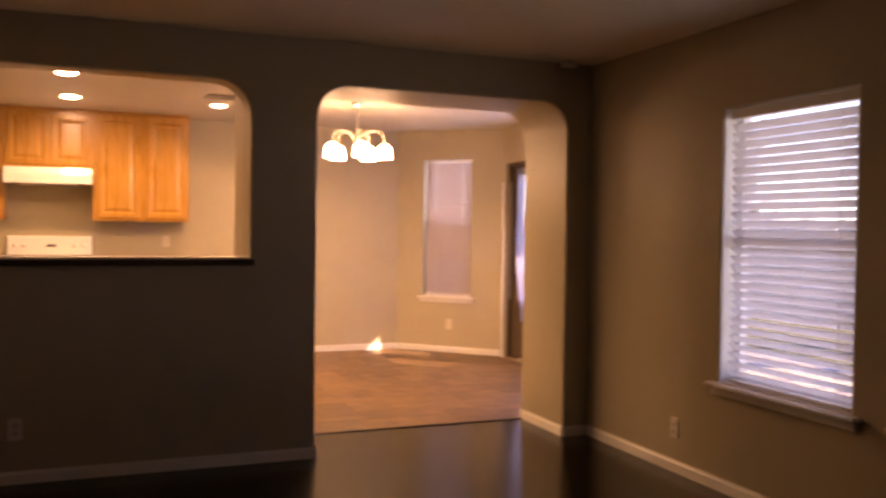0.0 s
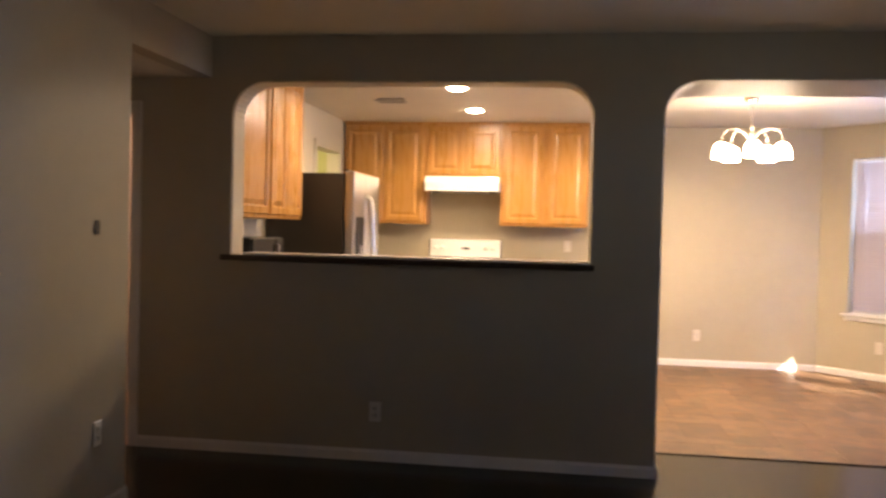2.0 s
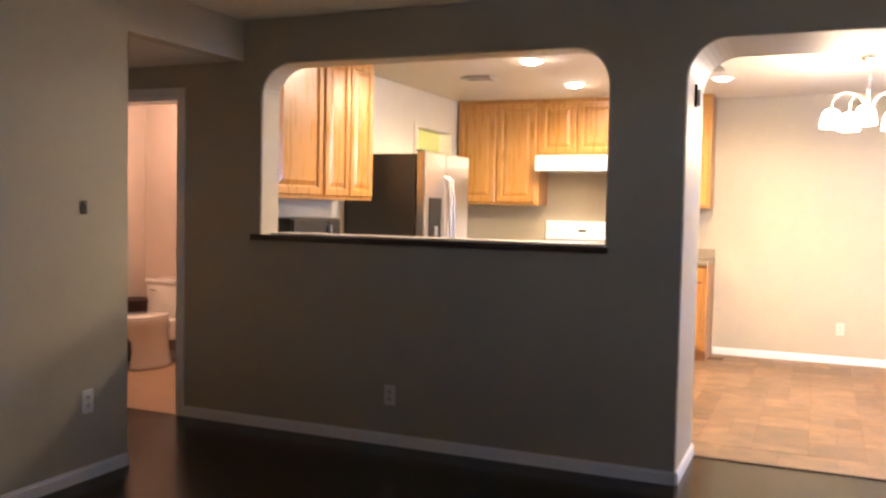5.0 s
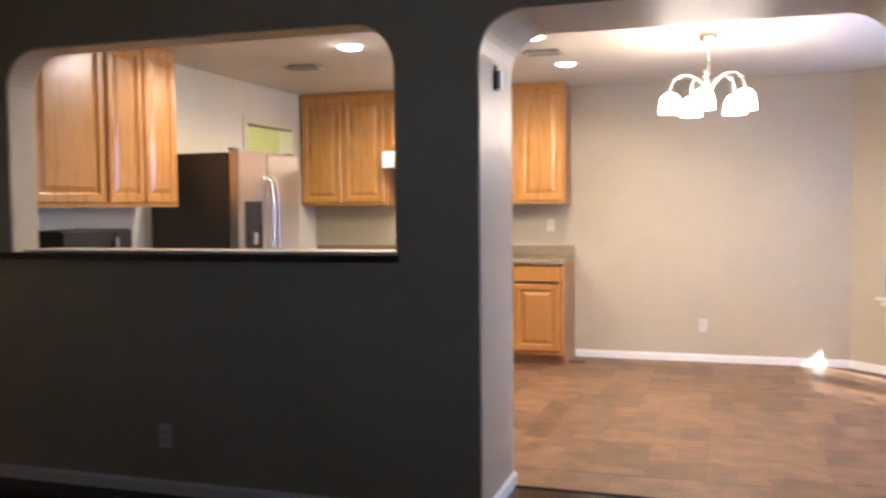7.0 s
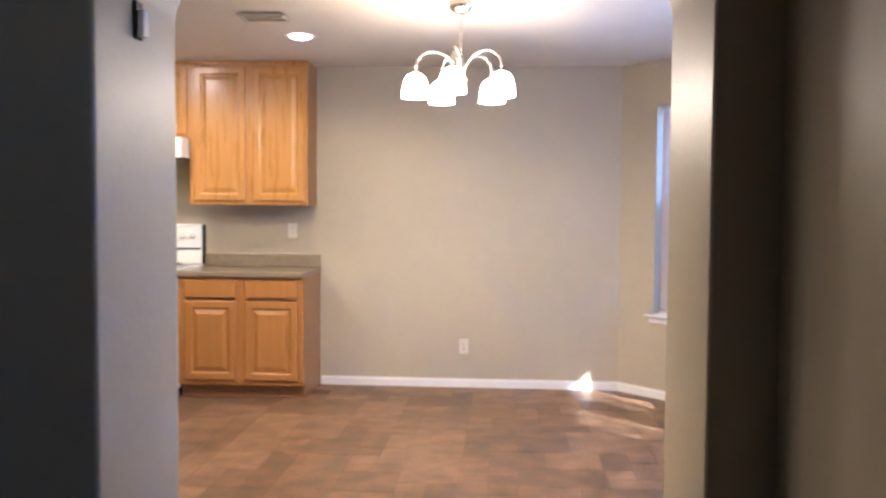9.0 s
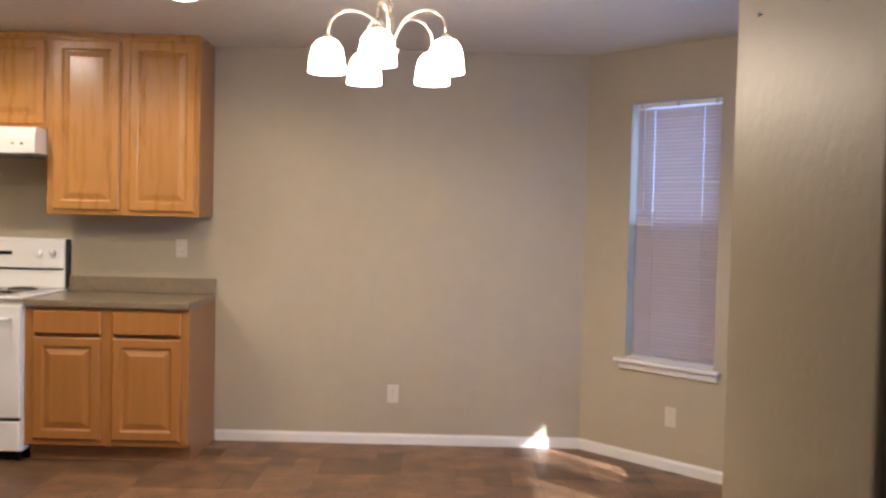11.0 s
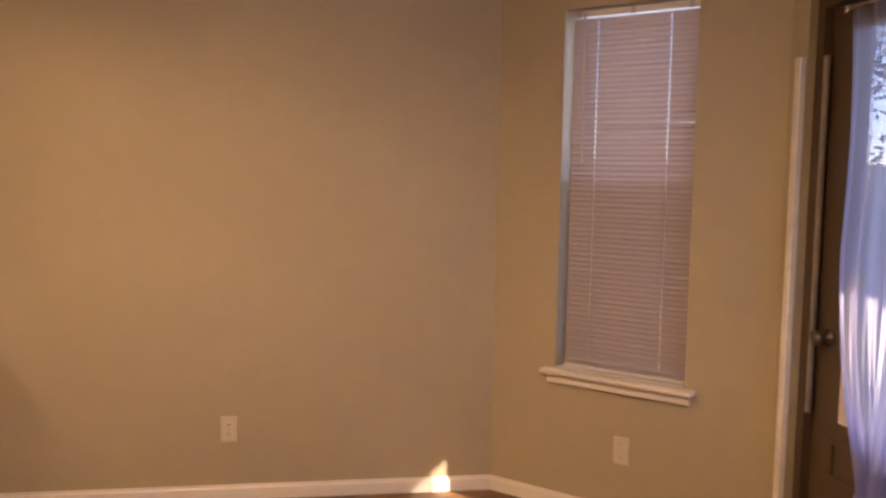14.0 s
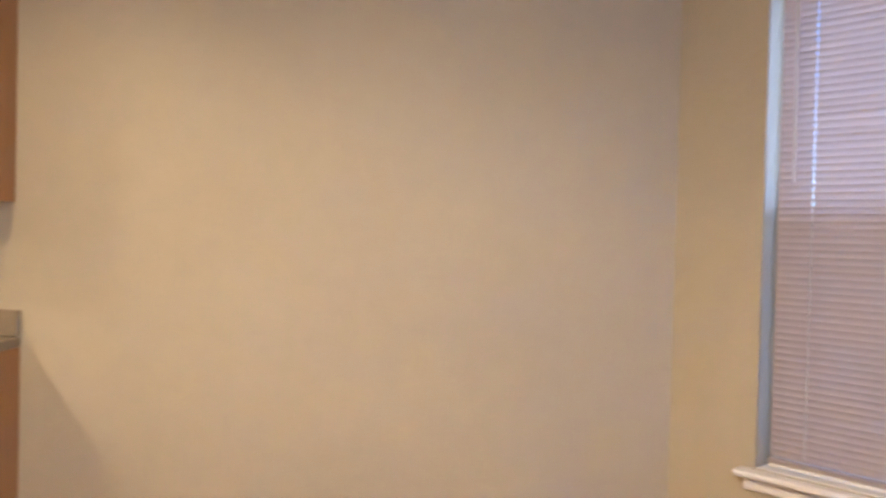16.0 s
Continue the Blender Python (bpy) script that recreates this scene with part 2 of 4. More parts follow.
def panel(outer, holes, depth, bm=None):
    """A slab in the local XZ plane from y = 0 to depth, with holes."""
    own = bmesh.new()
    edges = []
    for loop in (outer, *holes):
        vs = [own.verts.new((x, 0, z)) for x, z in loop]
        edges += [own.edges.new((vs[i], vs[(i + 1) % len(vs)])) for i in range(len(vs))]
    bmesh.ops.triangle_fill(own, use_beauty=True, use_dissolve=False, edges=edges)
    got = bmesh.ops.extrude_face_region(own, geom=own.faces[:])
    bmesh.ops.translate(own, vec=(0, depth, 0), verts=[v for v in got["geom"] if isinstance(v, bmesh.types.BMVert)])
    if bm is None:
        return own
    return join(bm, own)


def rect(x0, x1, z0, z1):
    return [(x0, z0), (x1, z0), (x1, z1), (x0, z1)]


def arc(cx, cz, r, a0, a1, n=10):
    return [(cx + r * math.cos(radians(a0 + (a1 - a0) * i / n)), cz + r * math.sin(radians(a0 + (a1 - a0) * i / n))) for i in range(n + 1)]


def turned(profile, n=20, bm=None, m=None):
    """A turned body from (radius, height) pairs round z."""
    own = bmesh.new()
    rings = []
    for r, z in profile:
        rings.append([own.verts.new((r * math.cos(2 * math.pi * i / n), r * math.sin(2 * math.pi * i / n), z)) for i in range(n)])
    for a, b in zip(rings, rings[1:]):
        for i in range(n):
            own.faces.new((a[i], a[(i + 1) % n], b[(i + 1) % n], b[i]))
    own.faces.new(rings[0][::-1])
    own.faces.new(rings[-1])
    bmesh.ops.remove_doubles(own, verts=own.verts[:], dist=1e-5)
    if m is not None:
        bmesh.ops.transform(own, matrix=m, verts=own.verts[:])
    if bm is None:
        return own
    return join(bm, own)


def tube(points, r, n=8, bm=None):
    own = bmesh.new()
    pts = [Vector(p) for p in points]
    rings = []
    for i, p in enumerate(pts):
        d = (pts[min(i + 1, len(pts) - 1)] - pts[max(i - 1, 0)]).normalized()
        side = d.cross(Vector((0.31, 0.12, 0.94))).normalized()
        up = side.cross(d)
        rings.append([own.verts.new(p + r * (math.cos(2 * math.pi * k / n) * side + math.sin(2 * math.pi * k / n) * up)) for k in range(n)])
    for a, b in zip(rings, rings[1:]):
        for k in range(n):
            own.faces.new((a[k], a[(k + 1) % n], b[(k + 1) % n], b[k]))
    own.faces.new(rings[0][::-1])
    own.faces.new(rings[-1])
    if bm is None:
        return own
    return join(bm, own)


def structure(name, bm, material, at=None, bevel=0.0, label=""):
    ob = part(name, bm, material, None, label, at=at)
    ob["kind"] = "structure"
    if bevel:
        md = ob.modifiers.new("bevel", "BEVEL")
        md.width, md.segments, md.limit_method, md.angle_limit = bevel, 3, "ANGLE", radians(50)
    return ob


# ---- the large structure ----
CEIL_Z = 2.44
DEEP = 0.60
BACK_Y = 4.293
RIGHT_X = 2.85
KX = -2.86
LEFT_X = -2.60
HALL_Y = -0.95
LIV_R = 1.845
BACK = -7.5
R = 0.195

def soften(bm, width, chosen):
    """Rounds the edges whose middle is chosen."""
    edges = [e for e in bm.edges if len(e.link_faces) == 2 and e.calc_face_angle(0) > 0.8 and chosen((e.verts[0].co + e.verts[1].co) / 2)]
    bmesh.ops.bevel(bm, geom=edges, offset=width, segments=3, profile=0.5, affect="EDGES")
    return bm


# partition between living room, kitchen and dining area, with the hatch, the bathroom door and the arch
ARCH_X, ARCH_TOP = 1.662, 2.184
arch_line = [(0.0, 0)] + arc(0.0 + R, ARCH_TOP - R, R, 180, 90) + arc(ARCH_X - R, ARCH_TOP - R, R, 90, 0) + [(ARCH_X, 0)]
hatch = [(-2.465, 1.152), (-0.385, 1.152)] + arc(-0.385 - R, 2.172 - R, R, 0, 90) + arc(-2.465 + R, 2.172 - R, R, 90, 180)
outer = [(-5.4, 0), (-3.755, 0), (-3.755, 2.0), (-3.085, 2.0), (-3.085, 0)] + arch_line + [(2.0, 0), (2.0, CEIL_Z), (-5.4, CEIL_Z)]
front = panel(outer, [hatch], 0.19)
soften(front, 0.013, lambda p: abs(p.y) < 1e-4 and (-0.01 < p.x < ARCH_X + 0.01 and 0.01 < p.z < 2.3 or -2.475 < p.x < -0.37 and 1.17 < p.z < 2.3)
       or abs(p.y - 0.19) < 1e-4 and -2.475 < p.x < -0.37 and 1.17 < p.z < 2.3)
structure("wall_partition", front, WALL, label="taupe wall with rounded serving hatch and archway")
outer = [(-0.385, 0)] + arch_line + [(2.0, 0), (2.0, CEIL_Z), (-0.385, CEIL_Z)]
deep = panel(outer, [], DEEP - 0.19)
soften(deep, 0.013, lambda p: abs(p.y - (DEEP - 0.19)) < 1e-4 and (-0.01 < p.x < ARCH_X + 0.01 and 0.01 < p.z < 2.3 or p.x < -0.37 and 0.01 < p.z < 2.4))
structure("wall_arch", deep, WALL, at=pose(0, 0.19, 0), label="deep rounded archway of the taupe wall")


def hole_wall(name, start, end, thick, holes, material, label=""):
    """An upright wall whose room face runs from start to end; the body lies to the left of that way."""
    a, b = Vector(start), Vector(end)
    d = b - a
    m = Matrix.Translation((a.x, a.y, 0)) @ Matrix.Rotation(math.atan2(d.y, d.x), 4, "Z")
    return structure(name, panel(rect(0, d.length, 0, CEIL_Z), [rect(*h) for h in holes], thick), material, at=m, label=label), m


# each wall runs so that its body is outside the room
_, M_LIV = hole_wall("wall_living_window", (LIV_R, -0.0005), (LIV_R, BACK), 0.16, [(1.288, 2.168, 0.568, 2.003), (2.42, 3.31, 0.568, 2.003)], WALL, "taupe wall with two windows")
hole_wall("wall_living_back", (LIV_R, BACK), (LEFT_X - 3, BACK), 0.16, [], WALL)
hole_wall("wall_living_side", (LEFT_X, BACK), (LEFT_X, HALL_Y), 0.11, [], WALL, "taupe wall beside the hallway")
structure("wall_hall_side", box(-5.4, LEFT_X - 0.112, HALL_Y - 0.11, HALL_Y, 0, CEIL_Z), WALL)
structure("wall_hall_end", box(-5.4, -5.28, HALL_Y, -0.002, 0, 2.2), WALL)
structure("wall_hall_header", box(LEFT_X - 0.11, LEFT_X, HALL_Y + 0.001, -0.001, 2.20, CEIL_Z), WALL)
structure("ceiling_hall", box(-5.4, LEFT_X - 0.112, HALL_Y, -0.002, 2.20, 2.30), CEIL)
hole_wall("wall_dining_back", (KX, BACK_Y), (1.982, BACK_Y), 0.16, [], WALL, "tan dining wall in lamp light")
_, M_45 = hole_wall("wall_dining_angled", (1.982, BACK_Y), (RIGHT_X, 3.425), 0.16, [(0.315, 0.888, 0.612, 2.12)], WALL, "angled wall with a narrow window")
_, M_PAT = hole_wall("wall_dining_patio", (RIGHT_X, 3.425), (RIGHT_X, DEEP), 0.16, [(0.105, 1.80, 0.002, 2.06)], WALL, "wall with a double patio door")
structure("wall_dining_near", box(2.001, RIGHT_X + 0.16, DEEP - 0.12, DEEP, 0, CEIL_Z), WALL)
hole_wall("wall_kitchen_side", (KX, 0.192), (KX, BACK_Y), 0.12, [(2.80, 3.60, 0.002, 2.09)], WHITE_WALL, "cream kitchen wall with a doorway")
structure("ceiling_living", box(LEFT_X - 0.11, LIV_R + 0.16, BACK, 0.0, CEIL_Z, CEIL_Z + 0.1), CEIL)
structure("ceiling_dining", box(KX - 0.12, RIGHT_X + 0.16, 0.0, BACK_Y + 0.16, CEIL_Z, CEIL_Z + 0.1), CEIL)
structure("floor_living", box(-5.4, LIV_R + 0.16, BACK, 0.572, -0.1, 0.0), DARKWOOD, label="dark glossy wood floor")
structure("floor_dining", box(KX - 0.12, RIGHT_X + 0.16, 0.572, BACK_Y + 0.16, -0.1, -0.0015), GROUT, label="brown stone tile floor")
structure("floor_threshold", box(0.0, ARCH_X, 0.562, 0.584, -0.002, 0.006, 0.002), LEDGE)
# bathroom shell
structure("floor_bathroom", box(-4.79, -3.08, 0.0, 1.58, -0.09, 0.002), BATHFLOOR)
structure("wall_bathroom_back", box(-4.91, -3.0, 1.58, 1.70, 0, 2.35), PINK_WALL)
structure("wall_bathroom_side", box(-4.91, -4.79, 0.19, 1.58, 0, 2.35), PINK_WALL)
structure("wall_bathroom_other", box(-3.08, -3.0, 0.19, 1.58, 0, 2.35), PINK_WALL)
structure("ceiling_bathroom", box(-4.91, -3.0, 0.19, 1.70, 2.35, 2.43), CEIL)
# room behind the kitchen doorway
structure("wall_laundry", box(-4.4, -4.3, 2.4, 4.4, 0, CEIL_Z), GREENWALL, label="yellow-green wall beyond the doorway")
structure("wall_laundry_end", box(-4.3, KX - 0.12, 4.3, 4.4, 0, CEIL_Z), GREENWALL)
structure("wall_laundry_near", box(-4.3, KX - 0.12, 2.3, 2.4, 0, CEIL_Z), GREENWALL)
structure("ceiling_laundry", box(-4.4, KX - 0.12, 2.3, 4.4, CEIL_Z, CEIL_Z + 0.1), CEIL)
# lamp out of sight, added to brighten the walls beyond the doorway
lamp("unseen_laundry_lamp", "POINT", (-3.7, 3.3, 2.2), 3.5, (1.0, 0.9, 0.6), 0.05)


def baseboard(start, end, h=0.066, t=0.013):
    """Skirting with a small top bead; the room lies to the right of the way from start to end."""
    a, b = Vector(start), Vector(end)
    d = b - a
    prof = [(0, 0), (-t, 0), (-t, h * 0.78), (-t * 0.55, h * 0.88), (-t * 0.55, h), (0, h)]
    own = bmesh.new()
    rings = [[own.verts.new((x, y, z)) for y, z in prof] for x in (0, d.length)]
    for i in range(len(prof)):
        j = (i + 1) % len(prof)
        own.faces.new((rings[0][i], rings[0][j], rings[1][j], rings[1][i]))
    own.faces.new(rings[0])
    own.faces.new(rings[1][::-1])
    m = Matrix.Translation((a.x, a.y, 0.0)) @ Matrix.Rotation(math.atan2(d.y, d.x), 4, "Z")
    return structure("baseboard", own, TRIM, at=m, label="white painted baseboard")


baseboard((-3.03, 0), (0.0, 0))
baseboard((0.0, 0.0), (0.0, DEEP))
baseboard((ARCH_X, DEEP), (ARCH_X, 0.0))
baseboard((ARCH_X, 0), (LIV_R, 0))
baseboard((LIV_R, 0), (LIV_R, BACK))
baseboard((LEFT_X, BACK), (LEFT_X, HALL_Y))
baseboard((LEFT_X, HALL_Y), (LEFT_X - 0.8, HALL_Y))
baseboard((-0.29, BACK_Y), (1.982, BACK_Y))
baseboard((1.982, BACK_Y), (RIGHT_X, 3.425))
baseboard((-4.79, 0.2), (-4.79, 1.58))
baseboard((-4.79, 1.58), (-3.08, 1.58))
baseboard((RIGHT_X, DEEP), (ARCH_X, DEEP))

# casing of the bathroom door
structure("door_casing", panel([(-3.815, 0), (-3.755, 0), (-3.755, 2.0), (-3.085, 2.0), (-3.085, 0), (-3.03, 0), (-3.03, 2.06), (-3.815, 2.06)], [], 0.016),
          TRIM, at=pose(0, -0.018, 0), bevel=0.004, label="white painted door casing")
structure("door_jamb", panel([(-3.755, 0), (-3.74, 0), (-3.74, 1.985), (-3.10, 1.985), (-3.10, 0), (-3.085, 0), (-3.085, 2.0), (-3.755, 2.0)], [], 0.192),
          TRIM, at=pose(0, -0.001, 0), label="white painted door jamb")
# casing of the kitchen doorway
structure("door_casing", panel([(2.74, 0), (2.80, 0), (2.80, 2.09), (3.60, 2.09), (3.60, 0), (3.66, 0), (3.66, 2.15), (2.74, 2.15)], [], 0.014),
          WHITE_WALL, at=Matrix.Translation((KX + 0.016, 0.192, 0)) @ Matrix.Rotation(radians(90), 4, "Z"), label="cream door casing")


# ---- windows, blinds, patio door ----
def window_unit(name, m, x0, x1, z0, z1, depth, sill_out=0.055, ears=0.05, label="", screen=False, bright_reveal=False):
    """Sash window at the outer side of the wall, with a wooden sill and apron on the room side."""
    w = empty(name, m, label, "window")
    w["kind"] = "structure"
    mid = (z0 + z1) / 2 + 0.03
    f = 0.04
    part("window_frame", panel(rect(x0, x1, z0, z1), [rect(x0 + f, x1 - f, z0 + f, z1 - f)], 0.05), VINYL, w, "white vinyl frame", at=pose(0, depth - 0.06, 0))
    part("meeting_rail", box(x0 + f, x1 - f, depth - 0.055, depth - 0.02, mid - 0.022, mid + 0.022, 0.004), VINYL, w)
    for a, b in ((z0 + f, mid - 0.022), (mid + 0.022, z1 - f)):
        p = part("pane", box(x0 + f, x1 - f, depth - 0.036, depth - 0.032, a, b), GLASS, w)
        p.visible_shadow = False
    # white boards added so the reveals look bright with daylight
    for a, b in ((x0 + 0.001, x0 + 0.012), (x1 - 0.012, x1 - 0.001)) if bright_reveal else ():
        part("bright_reveal_board", box(a, b, 0.004, depth - 0.061, z0 + 0.005, z1 - 0.002), TRIM, w)
    if screen:
        part("insect_screen", box(x0 + f, x1 - f, depth - 0.012, depth - 0.0105, z0 + f, mid), SCREEN, w)
    sill = box(x0 - ears, x1 + ears, -sill_out, -0.001, z0 - 0.022, z0 - 0.001, 0.006)
    join(sill, box(x0 + 0.001, x1 - 0.001, 0.0, depth - 0.061, z0 + 0.0005, z0 + 0.004))
    part("window_sill", sill, TRIM, w, "painted wooden sill")
    part("apron", box(x0 - ears + 0.02, x1 + ears - 0.02, -0.022, -0.001, z0 - 0.065, z0 - 0.023, 0.005), TRIM, w)
    return w


def blind(m, x0, x1, z0, z1, y, pitch, width, tilt, material, thick, label, rail=0.03, curve=0.0, wand=0.5, cords=(0.12, 0.88), hole=0.0, stack=0):
    b = empty("window_blind", m, label, "window blind")
    part("headrail", box(x0, x1, y - 0.022, y + 0.022, z1 - rail, z1, 0.003), TRIM, b)
    own = bmesh.new()
    n = 4
    c, s = math.cos(radians(tilt)), math.sin(radians(tilt))
    ring = []
    for i in range(n + 1):
        u = (i / n - 0.5) * width
        h = curve * (1 - (2 * i / n - 1) ** 2)
        ring.append((u * c - h * s, u * s + h * c))
    for off in ((0, 0), (-s * thick, c * thick)):
        for i in range(n):
            stops = [0.0] + ([c_ * (x1 - x0) + e_ for c_ in cords for e_ in (-hole, hole)] if hole and i in (1, 2) else []) + [x1 - x0]
            for a_, b_ in zip(stops[::2], stops[1::2]):
                q = [(a_, ring[i]), (b_, ring[i]), (b_, ring[i + 1]), (a_, ring[i + 1])]
                own.faces.new([own.verts.new((x, p[0] + off[0], p[1] + off[1])) for x, p in q])
    me = finish("slat", own, material)
    z = z1 - rail - pitch
    rng = random.Random(4)
    while z > z0 + 0.03:
        o = new("slat", me)
        o.parent = b
        bent = stack and abs(z - 1.64) < pitch / 2
        o.matrix_basis = pose(x0, y, z + rng.uniform(-0.0008, 0.0008), 2.5 if bent else rng.uniform(-1.5, 1.5), 0.5 if bent else rng.uniform(-0.05, 0.05), 0)
        z -= pitch
    part("bottom_rail", box(x0, x1, y - width * 0.46, y + width * 0.46, z0 + 0.005, z0 + 0.017, 0.004, seg=2), TRIM, b, "white bottom rail")
    for k in range(stack):
        part("slat", box(x0, x1, y - width * 0.5, y + width * 0.5, z0 + 0.0185 + 0.0032 * k, z0 + 0.0205 + 0.0032 * k), material, b)
    for u in (0.06, 0.5, 0.94) if stack else ():
        part("headrail_clip", box(x0 + u * (x1 - x0) - 0.011, x0 + u * (x1 - x0) + 0.011, y - 0.027, y - 0.0222, z1 - rail - 0.003, z1 - 0.001, 0.002), CORD, b)
    for u in cords:
        cx = x0 + u * (x1 - x0) + hole * 2.5
        for dy in (-1, 1):
            part("ladder_cord", box(cx - 0.0012, cx + 0.0012, y + dy * width * 0.52 - 0.001, y + dy * width * 0.52 + 0.001, z0 + 0.02, z1 - rail), CORD, b)
    if wand:
        part("tilt_wand", tube([(x0 + 0.07, y - 0.045, z1 - rail * 0.6), (x0 + 0.07, y - 0.05, z1 - rail - 0.03), (x0 + 0.072, y - 0.045, z1 - wand)], 0.004), CORD, b)
    return b


window_unit("window_1", M_LIV, 1.288, 2.168, 0.568, 2.003, 0.16, bright_reveal=True, label="bright living room window behind white slatted blind")
window_unit("window_2", M_LIV, 2.42, 3.31, 0.568, 2.003, 0.16, bright_reveal=True, label="second living room window beside the first")
window_unit("window_3", M_45, 0.315, 0.888, 0.612, 2.12, 0.16, screen=True, label="narrow dining window behind closed mini blind")
for bx0, bx1, lab in ((1.33, 2.158, "white wide-slat blind half open in sunlit window"), (2.45, 3.29, "white wide-slat blind half open on second window")):
    blind(M_LIV, bx0, bx1, 0.573, 1.992, 0.045, 0.0455, 0.05, -46, SLAT_WHITE, 0.0028, lab, rail=0.05, wand=0)
blind(M_45, 0.343, 0.884, 0.617, 2.112, 0.035, 0.0212, 0.0255, -73, SLAT_PINK, 0.0006, "closed cream mini blind in the narrow window", rail=0.026, curve=0.0025, wand=0.62, cords=(0.2, 0.78), hole=0.003, stack=4)

door = empty("door_1", M_PAT, "tan double patio door with glass lites and pet flap", "patio door")
door["kind"] = "structure"
fr = panel([(0.105, 0.003), (0.145, 0.003), (0.145, 2.02), (1.76, 2.02), (1.76, 0.003), (1.80, 0.003), (1.80, 2.058), (0.105, 2.058)], [], 0.12)
part("door_frame", fr, DOORPAINT, door, "tan painted door frame", at=pose(0, 0.03, 0))
part("casing", box(0.068, 0.104, -0.026, -0.001, 0.0, 1.86, 0.003), STRIP_W, door, "narrow worn white side casing")
part("weatherstrip", box(0.146, 0.166, 0.031, 0.048, 0.62, 1.86, 0.004), STRIP, door, "dull grey weatherstrip")
part("threshold", box(0.146, 1.759, 0.03, 0.15, 0.003, 0.022, 0.004), NICKEL, door)


GLASS_Z = 0.62


def door_leaf(x0, x1, g0, g1, knob_x, pet=None):
    leaf = part("door_leaf", panel(rect(x0, x1, 0.024, 2.016), [rect(g0, g1, GLASS_Z, 1.93)] + ([rect(pet[0], pet[1], 0.07, 0.385)] if pet else []), 0.044), DOORPAINT, door, "tan painted door leaf", at=pose(0, 0.065, 0))
    p = part("pane", box(g0, g1, 0.018, 0.024, GLASS_Z, 1.93), GLASS, leaf)
    p.visible_shadow = False
    part("glazing_bead", panel(rect(g0 - 0.02, g1 + 0.02, GLASS_Z - 0.02, 1.95), [rect(g0 + 0.006, g1 - 0.006, GLASS_Z + 0.006, 1.924)], 0.01), DOORPAINT, leaf, at=pose(0, -0.0105, 0))
    knob = turned([(0.0, 0.0), (0.030, 0.0), (0.030, 0.006), (0.011, 0.010), (0.011, 0.035), (0.022, 0.042), (0.027, 0.055), (0.022, 0.066), (0.0, 0.069)], 16)
    part("door_knob", knob, DARKMETAL, leaf, "dark bronze knob", smooth=True, at=pose(knob_x, -0.001, 0.90, 90, 0, 0))
    part("panel_moulding", panel(rect(g0 - 0.04, g1 + 0.04, 0.14 if not pet else 0.422, 0.56 if not pet else 0.56), [rect(g0 - 0.022, g1 + 0.022, 0.158 if not pet else 0.438, 0.543)], 0.009), DOORPAINT, leaf, at=pose(0, -0.0095, 0))
    if pet:
        flap_door = part("pet_door", panel(rect(pet[0] - 0.022, pet[1] + 0.022, 0.048, 0.407), [rect(pet[0] + 0.004, pet[1] - 0.004, 0.074, 0.381)], 0.012), DOORPAINT, leaf, at=pose(0, -0.0125, 0))
        part("flap", box(pet[0] + 0.005, pet[1] - 0.005, 0.030, 0.033, 0.075, 0.379), FLAP, flap_door, "translucent pale vinyl flap")
    return leaf


door_leaf(0.147, 0.951, 0.305, 0.80, 0.225, (0.515, 0.74))
door_leaf(0.954, 1.758, 1.11, 1.60, 1.02)


def curtain(m, x0, x1, tie0, tie1, y, seed, label):
    c = empty("door_curtain", m, label, "curtain")
    rng = random.Random(seed)
    own = bmesh.new()
    nu, nv, top, bottom = 260, 46, 1.985, 0.44
    phase = [rng.uniform(0, 6.28) for _ in range(4)]
    grid = []
    for j in range(nv + 1):
        v = j / nv
        z = top - v * (top - bottom)
        k = 0.0 if v < 0.45 else ((v - 0.45) / 0.55) ** 2.6
        a, b = x0 + (tie0 - x0) * k + 0.02 * math.sin(math.pi * min(1, v / 0.5)), x1 + (tie1 - x1) * k
        row = []
        for i in range(nu + 1):
            u = i / nu
            fold = math.sin(u * 50 + phase[0] + 0.8 * math.sin(v * 3)) * 0.6 + math.sin(u * 23 + phase[1] + v) + 0.5 * math.sin(u * 11 + phase[2])
            row.append(own.verts.new((a + (b - a) * (u + 0.012 * math.sin(u * 37 + phase[3])), y + fold * (0.011 + 0.008 * v) + 0.022 * k * math.sin(u * 170) - 0.03 * k, z + 0.012 * k * math.sin(u * 20))))
        grid.append(row)
    for j in range(nv):
        for i in range(nu):
            own.faces.new((grid[j][i], grid[j][i + 1], grid[j + 1][i + 1], grid[j + 1][i]))
    part("cloth", own, CURTAIN, c, smooth=True)
    part("rod", tube([(x0 - 0.03, y - 0.004, 1.99), (x1 + 0.03, y - 0.004, 1.99)], 0.006), NICKEL, c)
    for e in (x0 - 0.03, x1 + 0.03):
        part("rod_bracket", box(e - 0.008, e + 0.008, y - 0.012, 0.063, 1.975, 2.0, 0.002), NICKEL, c)
    part("tie_band", box(tie0 - 0.004, tie1 + 0.004, y - 0.06, y + 0.0, 0.455, 0.475, 0.006), CURTAIN, c)
    return c


curtain(M_PAT, 0.322, 0.90, 0.545, 0.73, 0.02, 1, "sheer lavender curtain gathered low over patio door glass")
curtain(M_PAT, 1.05, 1.68, 1.28, 1.44, 0.02, 2, "sheer lavender curtain gathered low on second door leaf")


